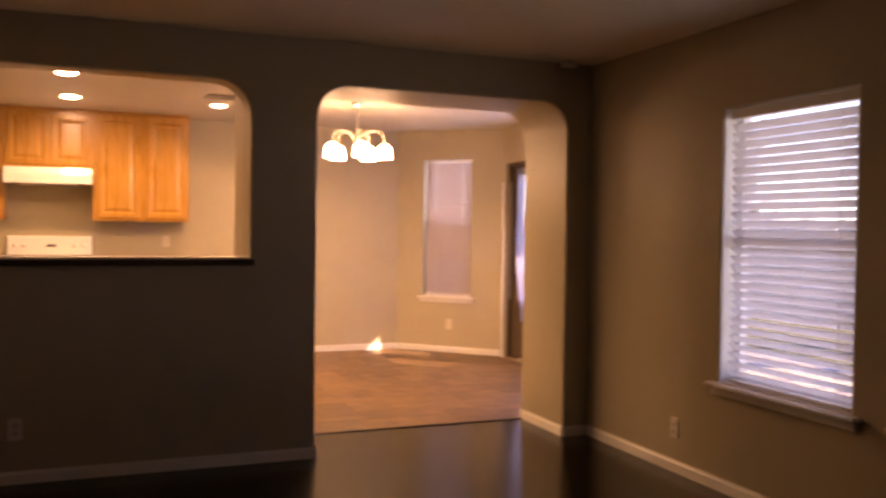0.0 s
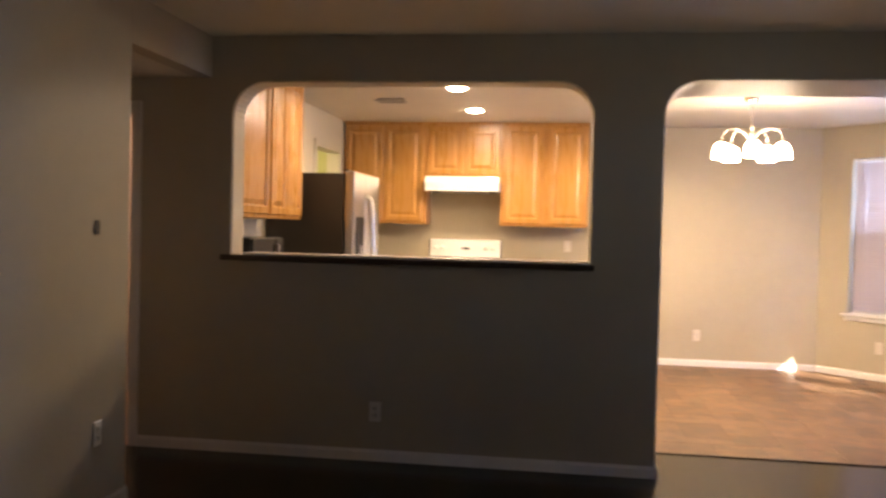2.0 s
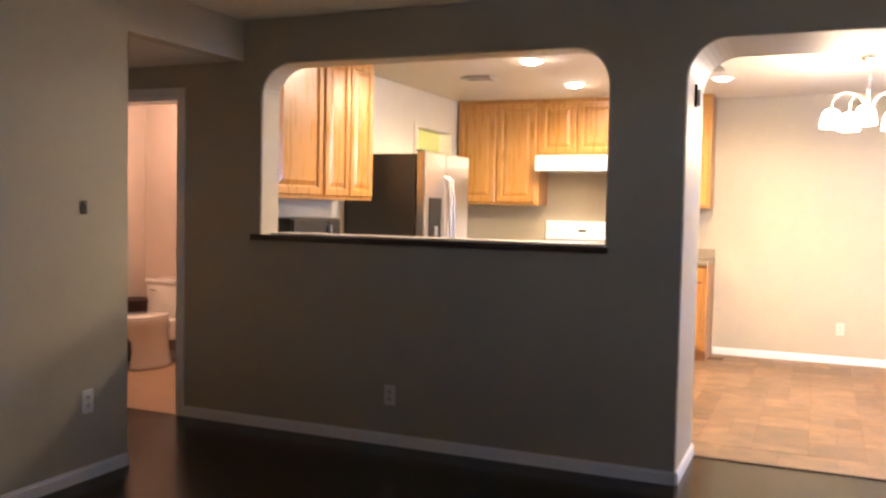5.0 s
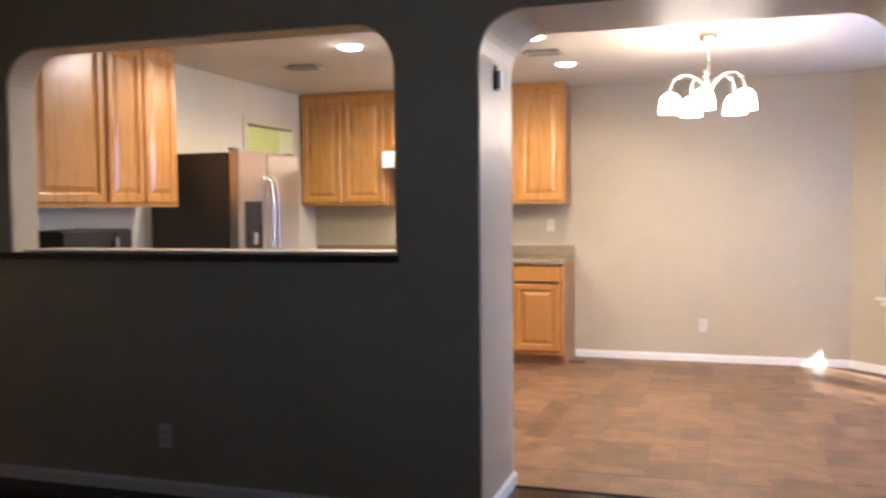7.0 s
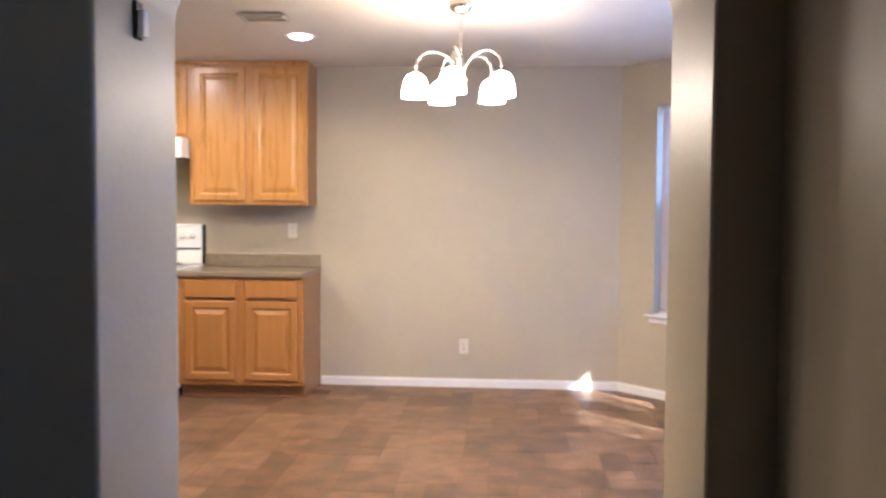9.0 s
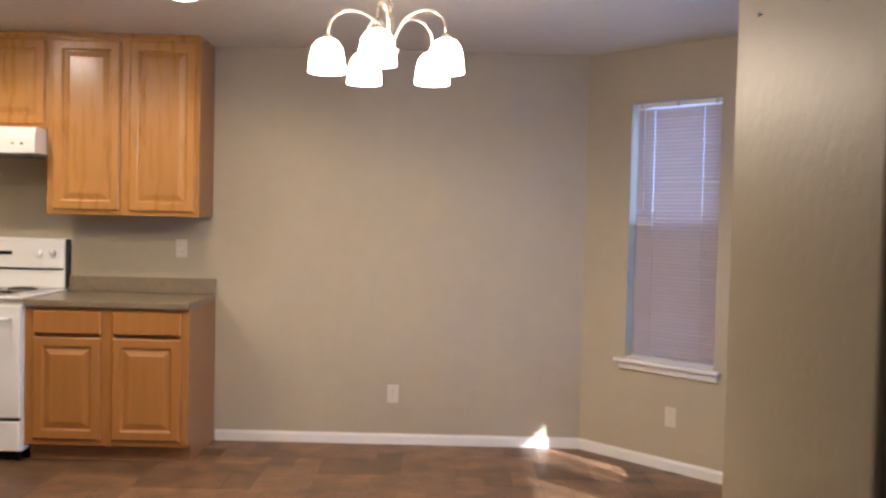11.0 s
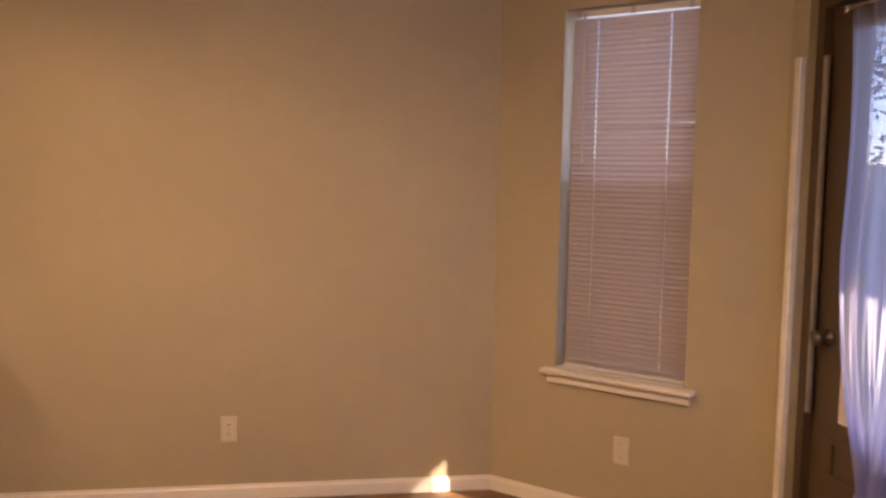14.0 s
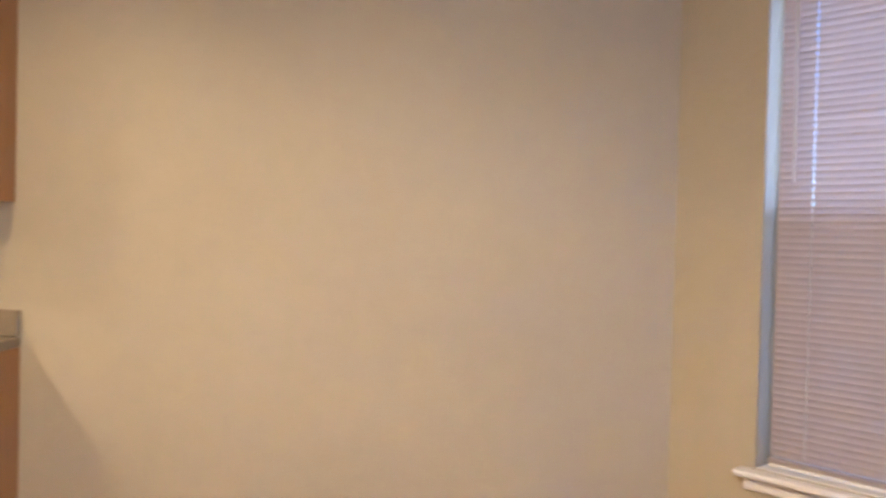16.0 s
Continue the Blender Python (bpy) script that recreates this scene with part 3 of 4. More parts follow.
# ---- kitchen ----
def cabinet_door(w, h):
    """Raised panel door in the local XZ plane, front towards -y; its back lies at y = 0."""
    own = bmesh.new()
    f = 0.058
    levels = [(0.0, 0.0), (0.0, -0.013), (0.006, -0.019), (f - 0.011, -0.019), (f - 0.004, -0.015), (f, -0.006), (f + 0.007, -0.006), (f + 0.034, -0.016), (f + 0.038, -0.0175)]
    rings = []
    for inset, y in levels:
        rings.append([own.verts.new((x, y, z)) for x, z in rect(inset, w - inset, inset, h - inset)])
    for a, b in zip(rings, rings[1:]):
        for i in range(4):
            own.faces.new((a[i], a[(i + 1) % 4], b[(i + 1) % 4], b[i]))
    own.faces.new(rings[0][::-1])
    own.faces.new(rings[-1])
    return own


def drawer_front(w, h):
    return box(0, w, -0.019, 0, 0, h, 0.005)


def cabinet(m, w, h, d, doors, label, drawers=0, toe=0.0, group="kitchen cabinets", crown=True, name="wall_cabinet"):
    """Box with its front at y = 0 towards -y; doors as (x, width) on the face frame."""
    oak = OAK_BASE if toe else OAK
    c = empty(name, m, label, "cabinet", group)
    if toe:
        part("toe_kick", box(0.002, w - 0.002, 0.07, d, 0, toe), OAK_SIDE, c)
    part("body", box(0, w, 0.019, d, toe, h), OAK_SIDE, c, "plain oak side panels")
    inner = [rect(x + 0.012, x + wd - 0.012, toe + 0.03, h - 0.03) for x, wd in doors]
    part("face_frame", panel(rect(0, w, toe, h), inner, 0.018), oak, c)
    zt, low = h - 0.022, 0.034 if toe else 0.026
    if drawers:
        for x, wd in doors:
            part("drawer_front", drawer_front(wd, drawers), oak, c, at=pose(x, -0.001, zt - drawers))
        zt -= drawers + 0.022
    for x, wd in doors:
        part("door", cabinet_door(wd, zt - toe - low), oak, c, "raised panel oak door", at=pose(x, -0.001, toe + low))
    if crown:
        part("crown_moulding", box(-0.004, w + 0.004, -0.012, d, h + 0.0005, h + 0.022, 0.006), oak, c)
    return c


UZ, UT = 1.388, 2.415
FACE = BACK_Y - 0.32
cabinet(pose(-2.84, FACE, UZ), 0.870, UT - UZ, 0.318, [(0.012, 0.40), (0.435, 0.40)], "honey oak wall cabinet with two raised panel doors beside range hood")
cabinet(pose(-1.967, FACE, 1.876), 0.758, UT - 1.876, 0.318, [(0.012, 0.36), (0.386, 0.36)], "short honey oak cabinet above the range hood")
cabinet(pose(-1.207, FACE, UZ), 0.882, UT - UZ, 0.318, [(0.038, 0.385), (0.480, 0.382)], "honey oak wall cabinet ending at the dining wall")
SIDE = Matrix.Rotation(radians(90), 4, "Z")
cabinet(Matrix.Translation((KX + 0.325, 0.192, UZ)) @ SIDE, 0.61, UT - UZ, 0.323, [(0.015, 0.58)], "honey oak wall cabinet beside the hatch wall")
cabinet(Matrix.Translation((KX + 0.325, 0.804, UZ)) @ SIDE, 0.72, UT - UZ, 0.323, [(0.015, 0.335), (0.365, 0.335)], "honey oak wall cabinet next to the refrigerator")
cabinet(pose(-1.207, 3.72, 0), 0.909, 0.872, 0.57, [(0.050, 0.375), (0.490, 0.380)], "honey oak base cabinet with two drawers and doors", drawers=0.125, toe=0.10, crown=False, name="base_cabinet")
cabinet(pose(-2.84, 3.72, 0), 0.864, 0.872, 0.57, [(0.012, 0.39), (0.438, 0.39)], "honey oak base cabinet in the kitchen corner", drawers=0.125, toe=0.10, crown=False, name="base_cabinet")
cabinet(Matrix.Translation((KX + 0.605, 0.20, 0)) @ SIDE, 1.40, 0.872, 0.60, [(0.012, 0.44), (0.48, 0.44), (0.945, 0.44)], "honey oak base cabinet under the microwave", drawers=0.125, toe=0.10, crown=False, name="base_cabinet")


def worktop(name, m, w, d, label):
    c = empty(name, m, label, "countertop")
    part("slab", box(0, w, -0.03, d, 0.0, 0.038, 0.008, seg=2), LAMINATE, c)
    part("backsplash", box(0, w, d - 0.021, d, 0.0385, 0.135, 0.004), LAMINATE, c)
    return c


worktop("countertop", pose(-1.209, 3.72, 0.8725), 0.915, 0.57, "taupe laminate countertop with low backsplash")
worktop("countertop", pose(-2.845, 3.72, 0.8725), 0.874, 0.57, "taupe laminate countertop in the kitchen corner")
worktop("countertop", Matrix.Translation((KX + 0.605, 0.195, 0.8725)) @ SIDE, 1.41, 0.60, "taupe laminate countertop holding the microwave")

# serving ledge on the hatch
led = empty("hatch_ledge", pose(0, 0, 0), "dark narrow ledge of the serving hatch", "ledge")
part("ledge_board", box(-2.525, -0.362, -0.032, -0.001, 1.132, 1.165, 0.006), LEDGE, led)
part("ledge_top", box(-2.398, -0.387, 0.0, 0.215, 1.1525, 1.177, 0.003), PLATE, led, "pale worn ledge top")

# range hood
hood = empty("range_hood", pose(-1.965, FACE - 0.15, 1.728), "white under-cabinet range hood", "range hood", "")
prof = [(0.0, 0.024), (0.0, 0.082), (0.02, 0.145), (0.46, 0.145), (0.46, 0.0), (0.03, 0.0)]
own = bmesh.new()
ra, rb = ([own.verts.new((x, y, z)) for y, z in prof] for x in (0, 0.752))
for i in range(6):
    own.faces.new((ra[i], ra[(i + 1) % 6], rb[(i + 1) % 6], rb[i]))
own.faces.new(ra)
own.faces.new(rb[::-1])
part("body", own, ENAMEL, hood)
part("lip", box(0.0, 0.752, -0.004, 0.03, -0.004, 0.022, 0.003), ENAMEL, hood)
part("filter", box(0.12, 0.63, 0.08, 0.40, -0.010, -0.001, 0.002), STEEL, hood)
for sx in (0.62, 0.67):
    part("switch", box(sx, sx + 0.018, -0.006, 0.0, 0.047, 0.055, 0.002), NICKEL, hood)

# range
rng_m = pose(-1.965, 3.675, 0)
stove = empty("range", rng_m, "white electric range with upright control panel", "stove")
part("body", box(0, 0.755, 0.03, 0.60, 0.06, 0.905, 0.004), ENAMEL, stove)
part("cooktop", box(-0.001, 0.756, 0.0, 0.60, 0.9055, 0.925, 0.006), ENAMEL, stove)
cp = part("control_panel", box(0, 0.755, 0.555, 0.625, 0.926, 1.235, 0.012), ENAMEL, stove)
part("end_cap", box(0.7555, 0.764, 0.556, 0.624, 0.93, 1.23, 0.003), BLACK, cp)
part("panel_stripe", box(0.01, 0.745, 0.549, 0.5545, 1.04, 1.052), BLACK, cp)
part("clock", box(0.345, 0.43, 0.549, 0.5545, 1.13, 1.152), BLACK, cp)
for kx in (0.07, 0.15, 0.60, 0.68):
    k = part("control_knob", turned([(0, 0), (0.021, 0), (0.019, 0.012), (0.016, 0.022), (0, 0.023)], 14), PLATE, cp, smooth=True, at=pose(kx, 0.5545, 1.145, 90, 0, 0))
for ex, ey, er in ((0.19, 0.17, 0.10), (0.56, 0.17, 0.08), (0.19, 0.42, 0.08), (0.56, 0.42, 0.10)):
    pan = turned([(0, 0), (er, 0), (er + 0.012, 0.004), (er + 0.012, 0.006), (0, 0.003)], 24)
    bp = part("burner", pan, NICKEL, stove, smooth=False, at=pose(ex, ey, 0.9255))
    pts = [((er - 0.012) * (i / 60) * math.cos(i * 0.42), (er - 0.012) * (i / 60) * math.sin(i * 0.42), 0.010) for i in range(6, 61)]
    part("coil", tube(pts, 0.0035, 6), BLACK, bp)
od = part("oven_door", box(0.004, 0.751, 0.0, 0.029, 0.25, 0.875, 0.006), ENAMEL, stove)
part("oven_window", box(0.14, 0.615, -0.003, -0.0005, 0.42, 0.70, 0.001), BLACK, od)
part("oven_handle", tube([(0.06, -0.001, 0.80), (0.06, -0.045, 0.805), (0.10, -0.05, 0.805), (0.655, -0.05, 0.805), (0.695, -0.045, 0.805), (0.695, -0.001, 0.80)], 0.010), ENAMEL, od, smooth=True)
part("storage_drawer", box(0.004, 0.751, 0.0, 0.029, 0.065, 0.232, 0.006), ENAMEL, stove)
part("drawer_gap", box(0.01, 0.745, 0.005, 0.028, 0.234, 0.248), BLACK, stove)
for lx in (0.04, 0.71):
    for ly in (0.08, 0.55):
        part("levelling_foot", turned([(0, 0), (0.018, 0), (0.018, 0.01), (0.008, 0.012), (0.008, 0.06), (0, 0.06)], 10), BLACK, stove, at=pose(lx, ly, 0.0))

# refrigerator
fm = Matrix.Translation((-2.15, 1.665, 0)) @ SIDE
fridge = empty("refrigerator", fm, "stainless side-by-side refrigerator with dark sides", "refrigerator")
part("cabinet_body", box(0, 0.89, 0.085, 0.70, 0.03, 1.755, 0.006), FRIDGE_SIDE, fridge, "dark grey textured steel")
part("base_grille", box(0.01, 0.88, 0.04, 0.084, 0.0, 0.09, 0.003), BLACK, fridge)
fz = part("freezer_door", box(0.002, 0.39, 0.0, 0.075, 0.10, 1.775, 0.014, seg=3), STEEL, fridge)
fd = part("refrigerator_door", box(0.398, 0.888, 0.0, 0.075, 0.10, 1.775, 0.014, seg=3), STEEL, fridge)
part("water_dispenser", panel(rect(0.08, 0.30, 0.98, 1.42), [rect(0.10, 0.28, 1.0, 1.25)], 0.008), BLACK, fz, at=pose(0, -0.0085, 0))
part("dispenser_recess", box(0.10, 0.28, -0.004, -0.001, 1.0, 1.25), BLACK, fz)
part("dispenser_paddle", box(0.165, 0.215, -0.02, -0.004, 1.12, 1.2, 0.004), STEEL, fz)
for hx, owner in ((0.358, fz), (0.432, fd)):
    part("door_handle", tube([(hx, -0.001, 0.62), (hx, -0.045, 0.66), (hx, -0.06, 0.80), (hx, -0.066, 1.10), (hx, -0.06, 1.42), (hx, -0.045, 1.56), (hx, -0.001, 1.60)], 0.013, 10), STEEL, owner, "curved metal handle", smooth=True)
for hx in (0.03, 0.80):
    part("hinge_cover", box(hx, hx + 0.07, 0.05, 0.10, 1.776, 1.787, 0.005), BLACK, fridge)

# microwave on the side counter
mw = empty("microwave", Matrix.Translation((-2.47, 0.36, 0.912)) @ SIDE, "black countertop microwave on the side counter", "microwave")
part("body", box(0, 0.60, 0.02, 0.38, 0.012, 0.345, 0.006), BLACK, mw)
part("door", box(0.005, 0.44, 0.0, 0.019, 0.018, 0.34, 0.005), BLACK, mw)
part("control_panel", box(0.445, 0.595, 0.0, 0.019, 0.018, 0.34, 0.004), BLACK, mw)
part("handle", box(0.42, 0.435, -0.03, -0.001, 0.06, 0.30, 0.005), STEEL, mw, "steel bar handle")
for lx in (0.05, 0.55):
    for ly in (0.05, 0.33):
        part("foot", turned([(0, 0), (0.014, 0), (0.014, 0.0115), (0, 0.0115)], 10), BLACK, mw, at=pose(lx, ly, 0))


# ---- lights ----
def recessed(x, y, glass, label):
    r = empty("recessed_light", pose(x, y, CEIL_Z), label, "ceiling light", "recessed ceiling lights")
    part("trim_ring", turned([(0.075, -0.004), (0.098, -0.003), (0.10, -0.0005), (0.074, -0.0005), (0.075, -0.004)], 28), TRIM, r, smooth=False)
    part("lens", turned([(0, -0.022), (0.03, -0.020), (0.055, -0.014), (0.073, -0.003), (0.073, -0.001), (0, -0.001)], 24), glass, r)
    return r


for i, (bx, by) in enumerate(BULBS):
    recessed(bx, by, LENS if i in (0, 1) else LENS_DIM, "lit round recessed ceiling light in white ring")

ch = empty("chandelier", pose(CHANDELIER[0], CHANDELIER[1], 0), "five-arm nickel chandelier with lit frosted bell shades", "chandelier")
part("canopy", turned([(0, 2.439), (0.064, 2.439), (0.064, 2.420), (0.056, 2.400), (0.030, 2.386), (0.010, 2.378), (0, 2.378)], 24), NICKEL, ch, smooth=True)
own = bmesh.new()
for i in range(8):
    z = 2.378 - i * 0.0235
    flat = i % 2
    loop = [((0.0 if flat else 0.009) * math.cos(t) , (0.009 if flat else 0.0) * math.cos(t), z - 0.012 + 0.017 * math.sin(t)) for t in [2 * math.pi * k / 12 for k in range(13)]]
    tube(loop, 0.0022, 6, own)
part("chain", own, NICKEL, ch)
part("column", turned([(0, 2.21), (0.006, 2.205), (0.008, 2.18), (0.014, 2.15), (0.022, 2.11), (0.026, 2.08), (0.020, 2.065), (0.030, 2.055), (0.034, 2.04), (0.020, 2.025), (0.008, 2.015), (0, 2.01)], 20), NICKEL, ch, smooth=True)
for a in range(5):
    ang = -97 + 72 * a
    m = pose(0, 0, 0, 0, 0, ang)
    pts = []
    for i in range(15):
        t = math.pi * i / 14
        pts.append((0.125 - 0.11 * math.cos(t), 0, 2.03 + 0.125 * math.sin(t) ** 0.8 + 0.05 * (i / 14)))
    arm = part("arm", tube(pts, 0.0055, 8), NICKEL, ch, smooth=True, at=m)
    part("socket", turned([(0, 2.085), (0.012, 2.083), (0.018, 2.07), (0.018, 2.05), (0, 2.05)], 14), NICKEL, arm, smooth=True, at=pose(0.235, 0, 0))
    shell = [(0.020, 2.068), (0.040, 2.058), (0.056, 2.035), (0.064, 2.00), (0.067, 1.97), (0.070, 1.945), (0.067, 1.945), (0.064, 1.97), (0.060, 2.00), (0.052, 2.033), (0.038, 2.054), (0.020, 2.064)]
    part("shade", turned(shell, 24), SHADE, arm, "lit frosted glass bell", smooth=True, at=pose(0.235, 0, 0.0))


def ceiling_vent(x, y, w, d, label, rz=0):
    v = empty("ceiling_vent", pose(x, y, CEIL_Z - 0.012, 0, 0, rz), label, "air vent")
    part("frame", panel(rect(-w / 2, w / 2, -d / 2, d / 2), [rect(-w / 2 + 0.02, w / 2 - 0.02, -d / 2 + 0.02, d / 2 - 0.02)], 0.011), VENT, v, at=pose(0, 0, 0.0, 90, 0, 0) @ pose(0, -0.0115, 0))
    part("backing", box(-w / 2 + 0.02, w / 2 - 0.02, -d / 2 + 0.02, d / 2 - 0.02, 0.009, 0.0115), BLACK, v)
    n = int((d - 0.04) / 0.016)
    for i in range(n):
        yy = -d / 2 + 0.026 + i * 0.016
        part("slat", box(-w / 2 + 0.02, w / 2 - 0.02, -0.006, 0.006, -0.0007, 0.0007), VENT, v, at=pose(0, yy, 0.004, 40, 0, 0))
    return v


ceiling_vent(-2.04, 2.45, 0.26, 0.16, "white louvred vent in the kitchen ceiling")
ceiling_vent(-0.22, 2.47, 0.26, 0.16, "white louvred vent in the dining ceiling")
ceiling_vent(-1.36, -1.22, 0.30, 0.17, "dusty louvred vent in the living room ceiling")


# ---- plates and small fixtures ----
def outlet(m, label, material, slots=True):
    """Cover plate in the local XZ plane, facing -y, with two receptacles, or blank with two screws."""
    o = empty("outlet", m, label, "outlet", "wall outlets")
    part("plate", box(-0.035, 0.035, -0.006, -0.0005, -0.057, 0.057, 0.003), material, o)
    if not slots:
        for dz in (-0.03, 0.03):
            part("screw", turned([(0, 0), (0.003, 0), (0.003, 0.001), (0, 0.001)], 8), NICKEL, o, at=pose(0, -0.006, dz, 90, 0, 0))
        return o
    for dz in (-0.02, 0.02):
        r = part("receptacle", box(-0.016, 0.016, -0.0085, -0.0062, dz - 0.014, dz + 0.014, 0.001), RECEPT, o)
        for dx in (-0.006, 0.006):
            part("slot", box(dx - 0.0016, dx + 0.0016, -0.0093, -0.0086, dz - 0.006, dz + 0.006), BLACK, r)
    part("screw", turned([(0, 0), (0.003, 0), (0.003, 0.001), (0, 0.001)], 8), NICKEL, o, at=pose(0, -0.006, 0, 90, 0, 0))
    return o


outlet(pose(-1.58, 0, 0.285), "white wall outlet under the serving hatch", PLATE)
outlet(Matrix.Translation((LEFT_X, -1.215, 0.38)) @ SIDE, "white wall outlet near the hallway corner", PLATE)
outlet(Matrix.Translation((LIV_R, -0.94, 0.25)) @ Matrix.Rotation(radians(-90), 4, "Z"), "white wall outlet below the sunny window", PLATE)
outlet(pose(0.815, BACK_Y, 0.315), "white wall outlet on the dining wall", PLATE_TAN)
outlet(M_45 @ pose(0.635, 0, 0.31), "blank ivory wall plate under the narrow window", PLATE_TAN, slots=False)
outlet(pose(-0.515, BACK_Y, 1.19), "white wall outlet above the countertop", PLATE_TAN)

th = empty("wall_bracket", Matrix.Translation((LEFT_X, -1.24, 1.315)) @ SIDE, "small black bracket on the hallway side wall", "wall bracket")
part("plate", box(-0.018, 0.018, -0.008, -0.0005, -0.032, 0.032, 0.003), BLACK, th)
part("screw", turned([(0, 0), (0.004, 0), (0.004, 0.002), (0, 0.002)], 8), NICKEL, th, at=pose(0, -0.008, 0.02, 90, 0, 0))
sn = empty("door_sensor", Matrix.Translation((0.0, 0.28, 1.945)) @ SIDE, "dark and white sensor on the arch jamb", "sensor")
part("base", box(-0.026, 0.026, -0.010, -0.0005, -0.058, 0.058, 0.004), BLACK, sn)
part("cover", box(-0.018, 0.020, -0.030, -0.0105, -0.052, 0.030, 0.006, seg=2), PLATE, sn, "pale plastic cover")
nail = empty("nail", Matrix.Translation((ARCH_X, 0.46, 1.78)) @ Matrix.Rotation(radians(-90), 4, "Z"), "small dark nail in the arch jamb", "nail")
part("head", turned([(0, 0), (0.004, 0), (0.004, 0.002), (0, 0.003)], 8), BLACK, nail, at=pose(0, -0.006, 0, 90, 0, 0))
part("shank", tube([(0, -0.006, 0), (0, -0.0004, 0)], 0.0015, 6), BLACK, nail)
cs = empty("ceiling_sensor", pose(1.62, -0.07, CEIL_Z), "white motion sensor at the ceiling corner", "sensor")
part("housing", box(-0.05, 0.05, -0.03, 0.03, -0.035, -0.0005, 0.008, seg=2), PLATE, cs)
part("lens", box(-0.03, 0.03, -0.036, -0.0305, -0.028, -0.01, 0.002), PLATE, cs)

# ---- bathroom ----
toilet = empty("toilet", pose(-4.365, 1.50, 0.002), "white porcelain toilet against the bathroom wall", "toilet")


def oval(rx, ry, y, z, n=26, front=1.25):
    return [(rx * math.cos(t), y + ry * math.sin(t) * (front if math.sin(t) < 0 else 1.0), z) for t in [2 * math.pi * i / n for i in range(n)]]


def loft(rings, cap0=True, cap1=True):
    own = bmesh.new()
    vs = [[own.verts.new(p) for p in r] for r in rings]
    n = len(vs[0])
    for a, b in zip(vs, vs[1:]):
        for i in range(n):
            own.faces.new((a[i], a[(i + 1) % n], b[(i + 1) % n], b[i]))
    if cap0:
        own.faces.new(vs[0][::-1])
    if cap1:
        own.faces.new(vs[-1])
    return own


part("bowl", loft([oval(0.112, 0.195, -0.30, 0.0), oval(0.112, 0.195, -0.30, 0.03), oval(0.104, 0.185, -0.30, 0.045), oval(0.098, 0.17, -0.30, 0.13), oval(0.102, 0.168, -0.31, 0.22),
                   oval(0.14, 0.185, -0.36, 0.29), oval(0.175, 0.22, -0.40, 0.365), oval(0.18, 0.225, -0.41, 0.39), oval(0.18, 0.225, -0.41, 0.40)]), PORCELAIN, toilet, smooth=True)
part("seat", loft([oval(0.185, 0.23, -0.41, 0.402), oval(0.188, 0.233, -0.41, 0.412), oval(0.183, 0.228, -0.41, 0.42)]), PORCELAIN, toilet, smooth=True)
part("lid", loft([oval(0.183, 0.228, -0.41, 0.422), oval(0.187, 0.232, -0.41, 0.433), oval(0.17, 0.21, -0.41, 0.442)]), PORCELAIN, toilet, smooth=True)
tank = part("tank", box(-0.215, 0.215, -0.135, 0.065, 0.38, 0.665, 0.02, seg=3), PORCELAIN, toilet)
part("tank_lid", box(-0.225, 0.225, -0.147, 0.07, 0.6655, 0.70, 0.010, seg=2), PORCELAIN, tank)
part("flush_lever", tube([(-0.16, -0.137, 0.61), (-0.16, -0.152, 0.61), (-0.09, -0.156, 0.602)], 0.006), NICKEL, tank)
part("neck", box(-0.10, 0.10, -0.20, -0.03, 0.20, 0.379, 0.03, seg=2), PORCELAIN, toilet)
binm = empty("waste_bin", pose(-4.665, 1.34, 0.003), "dark brown waste bin beside the toilet", "waste bin")
part("bucket", turned([(0, 0), (0.078, 0), (0.104, 0.50), (0.110, 0.51), (0.110, 0.53), (0.102, 0.53), (0.074, 0.01), (0, 0.01)], 24), BINBROWN, binm, smooth=True)
sp = empty("strike_plate", pose(-3.74, 0.10, 0.94), "small brass strike plate on the door jamb", "strike plate")
part("plate", box(0.0005, 0.0025, -0.014, 0.014, -0.03, 0.03, 0.0008), NICKEL, sp)

# ---- outside ----
structure("ground", box(-60, 60, -60, 60, -0.30, -0.15), GRASS, label="dry lawn behind the house")
# slab out of view, added to block high sun at the patio door
structure("door_sun_blocker", box(RIGHT_X + 0.161, 4.55, -6.6, 4.6, 2.50, 2.60), STUCCO, label="unseen slab added to cut high sun at the patio door")
# second unseen slab, added so no sun strikes the living room blinds
structure("window_sun_blocker", box(LIV_R + 0.161, RIGHT_X + 0.160, -6.6, DEEP - 0.122, 2.50, 2.60), STUCCO, label="unseen slab added to keep sun off the living room windows")
structure("patio", box(RIGHT_X + 0.161, RIGHT_X + 3.2, -1.0, 5.0, -0.16, -0.03), CONCRETE, label="pale concrete patio slab")


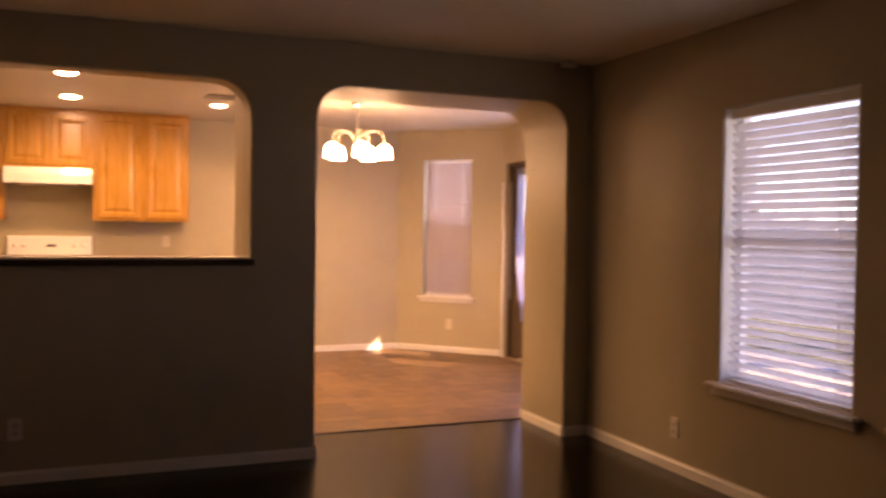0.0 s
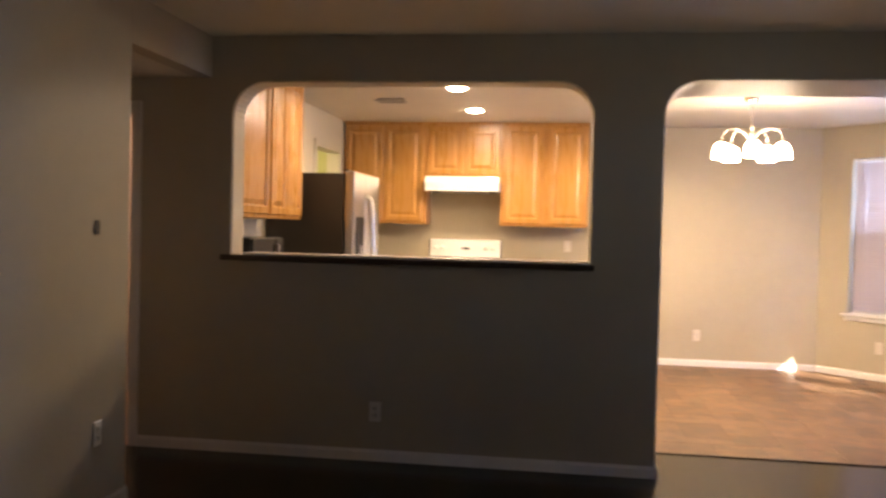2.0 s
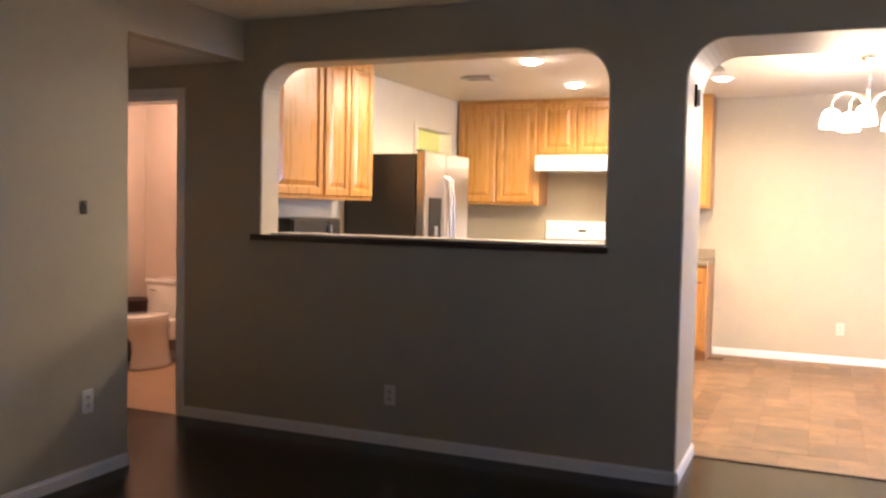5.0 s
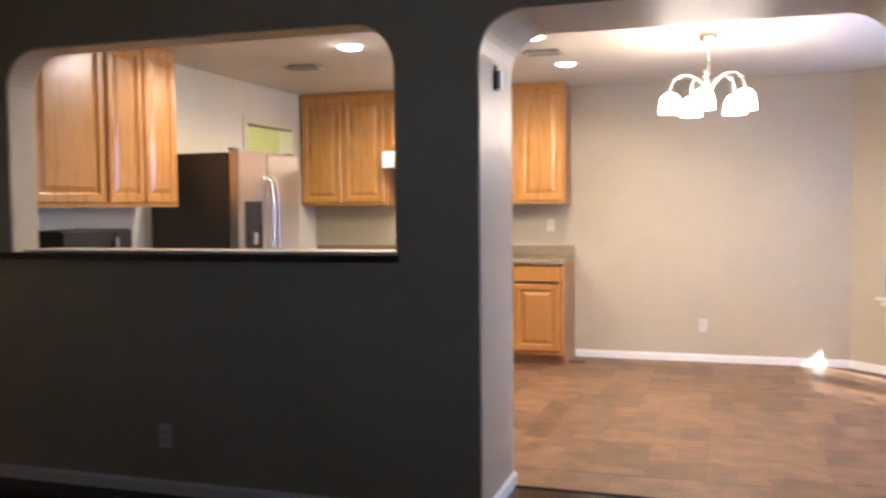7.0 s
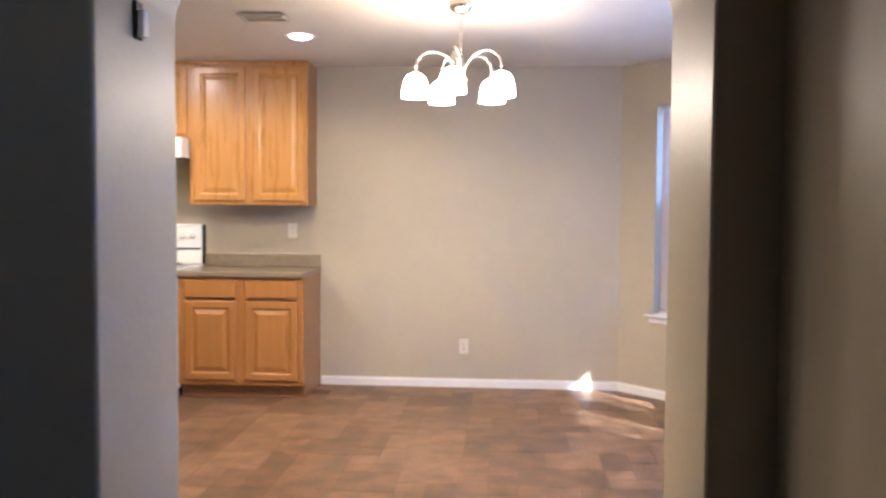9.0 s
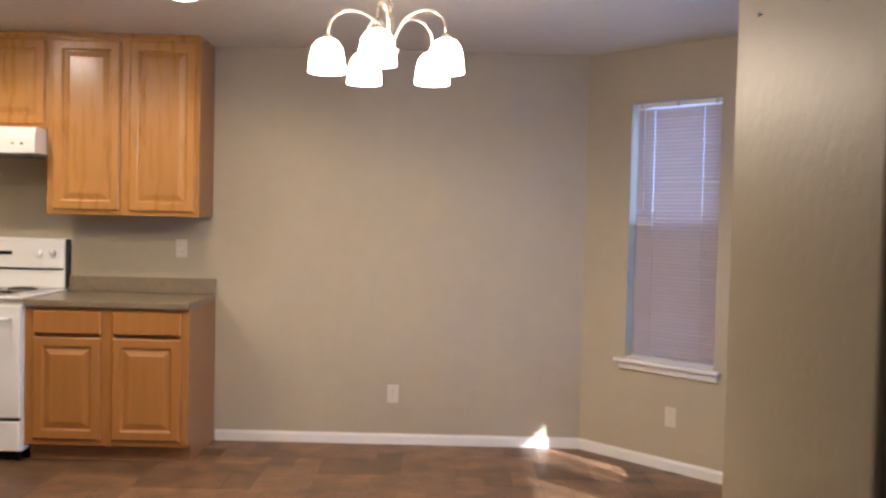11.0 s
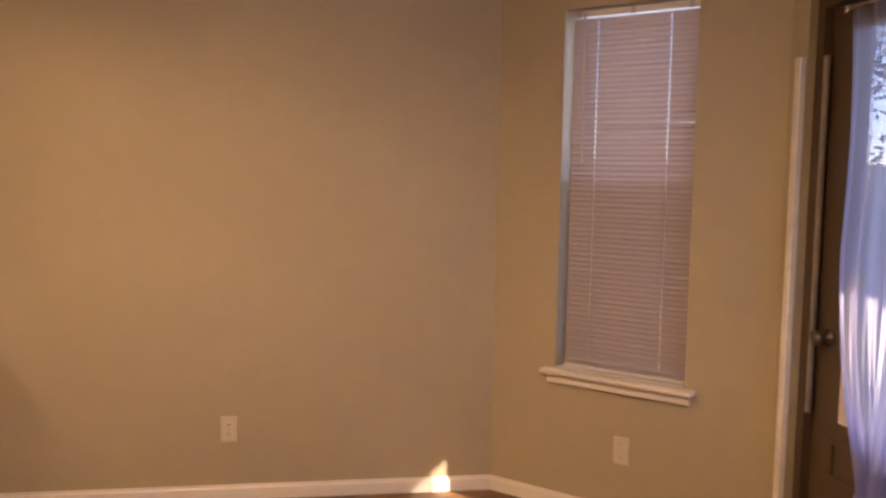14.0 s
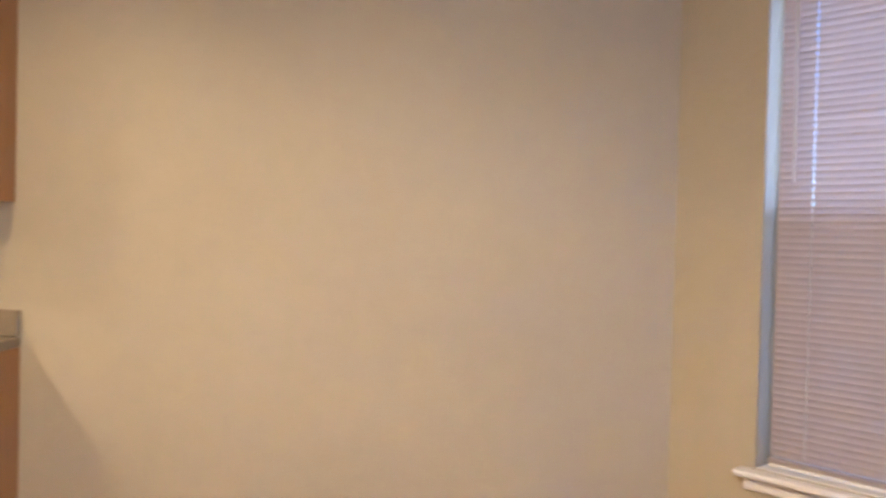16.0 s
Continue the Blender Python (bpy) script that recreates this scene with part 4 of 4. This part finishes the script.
def tree(x, y, h, seed, label):
    rng = random.Random(seed)
    t = empty("tree", pose(x, y, -0.15), label, "tree", "trees behind the house")
    own = bmesh.new()
    tube([(0, 0, 0), (0.05, 0.02, h * 0.3), (-0.03, 0.06, h * 0.6), (0.04, 0.0, h * 0.95)], 0.12, 8, own)
    tips = []
    for i in range(16):
        z = h * rng.uniform(0.25, 0.9)
        a, l = rng.uniform(0, 6.28), rng.uniform(0.7, 1.9) * (1.15 - z / h)
        end = (l * math.cos(a), l * math.sin(a), z + l * 0.35)
        tube([(0, 0, z - 0.1), (end[0] * 0.5, end[1] * 0.5, z + l * 0.1), end], 0.03, 5, own)
        tips.append((end, l))
    part("trunk", own, BARK, t)
    verts, faces = [], []
    for (ex, ey, ez), l in tips:
        for k in range(200):
            p = Vector((ex * rng.uniform(0.3, 1.15), ey * rng.uniform(0.3, 1.15), ez)) + Vector([rng.gauss(0, 0.28) for _ in range(3)])
            u = Vector([rng.gauss(0, 1) for _ in range(3)]).normalized()
            w = u.cross(Vector([rng.gauss(0, 1) for _ in range(3)])).normalized()
            s = rng.uniform(0.03, 0.07)
            i = len(verts)
            verts += [p - u * s, p + w * s * 0.5, p + u * s, p - w * s * 0.5]
            faces.append((i, i + 1, i + 2, i + 3))
    me = bpy.data.meshes.new("crown")
    me.from_pydata([tuple(v) for v in verts], [], faces)
    me.materials.append(LEAF)
    cr = new("crown", me)
    cr.parent = t
    return t


# first three show through the curtain; last three are unseen, added to shade the sun
for tx, ty, th_, sd in ((9.2, 8.8, 5.0, 1), (8.6, 10.4, 5.4, 2), (10.9, 10.0, 5.6, 3), (8.1, -3.6, 5.6, 4), (10.0, -2.75, 7.4, 5), (11.8, -0.4, 6.4, 6)):
    tree(tx, ty, th_, sd, "leafy tree outside, in view or added unseen as sun shade")
fence = empty("fence", pose(0, 0, -0.15), "weathered cedar board fence behind the patio", "fence")
fme = finish("fence_board", box(-0.068, 0.068, -0.01, 0.01, 0.05, 1.75, 0.004), FENCE)
for i in range(85):
    o = new("fence_board", fme)
    o.parent = fence
    o.matrix_basis = pose(8.5 - 0.142 * i * 0.707 + 2.0, 8.2 + 0.142 * i * 0.707 - 2.5, random.Random(i).uniform(-0.01, 0.01), 0, 0, 135)

# ---- floor tiles, last ----
rng = random.Random(7)
tile_parent = bpy.data.objects["floor_dining"]
tile_mesh = {}
CELL = 0.152
NX, NY = 38, 25
taken = set()
for cell_y, cell_x in itertools.product(range(NY), range(NX)):
    if (cell_x, cell_y) in taken:
        continue
    sizes = [(2, 2), (2, 2), (3, 2), (2, 3), (1, 2), (2, 1), (1, 1)]
    rng.shuffle(sizes)
    for nx, ny in sizes + [(1, 1)]:
        cells = [(cell_x + i, cell_y + k) for i in range(nx) for k in range(ny)]
        if cell_x + nx <= NX and cell_y + ny <= NY and not any(c in taken for c in cells):
            break
    taken.update(cells)
    w, d = nx * CELL, ny * CELL
    x, y = KX - 0.04 + cell_x * CELL, 0.586 + cell_y * CELL
    d = min(d, BACK_Y - 0.002 - y)
    cx, cy = x + w / 2, y + d / 2
    if d < 0.03 or (cx - 1.982) + (cy - BACK_Y) > 0.05 or (cx < -0.25 and cy > 3.95) or (cx < -2.3 and cy < 2.6):
        continue
    key = (round(w, 3), round(d, 3))
    if key not in tile_mesh:
        tile_mesh[key] = finish("tile", box(-w / 2 + 0.0008, w / 2 - 0.0008, -d / 2 + 0.0008, d / 2 - 0.0008, -0.006, 0.0, 0.0008), TILE)
    o = new("tile", tile_mesh[key])
    o.parent = tile_parent
    o.matrix_basis = pose(cx, cy, rng.uniform(-0.0006, 0.0006), rng.uniform(-0.06, 0.06), rng.uniform(-0.06, 0.06), 0)
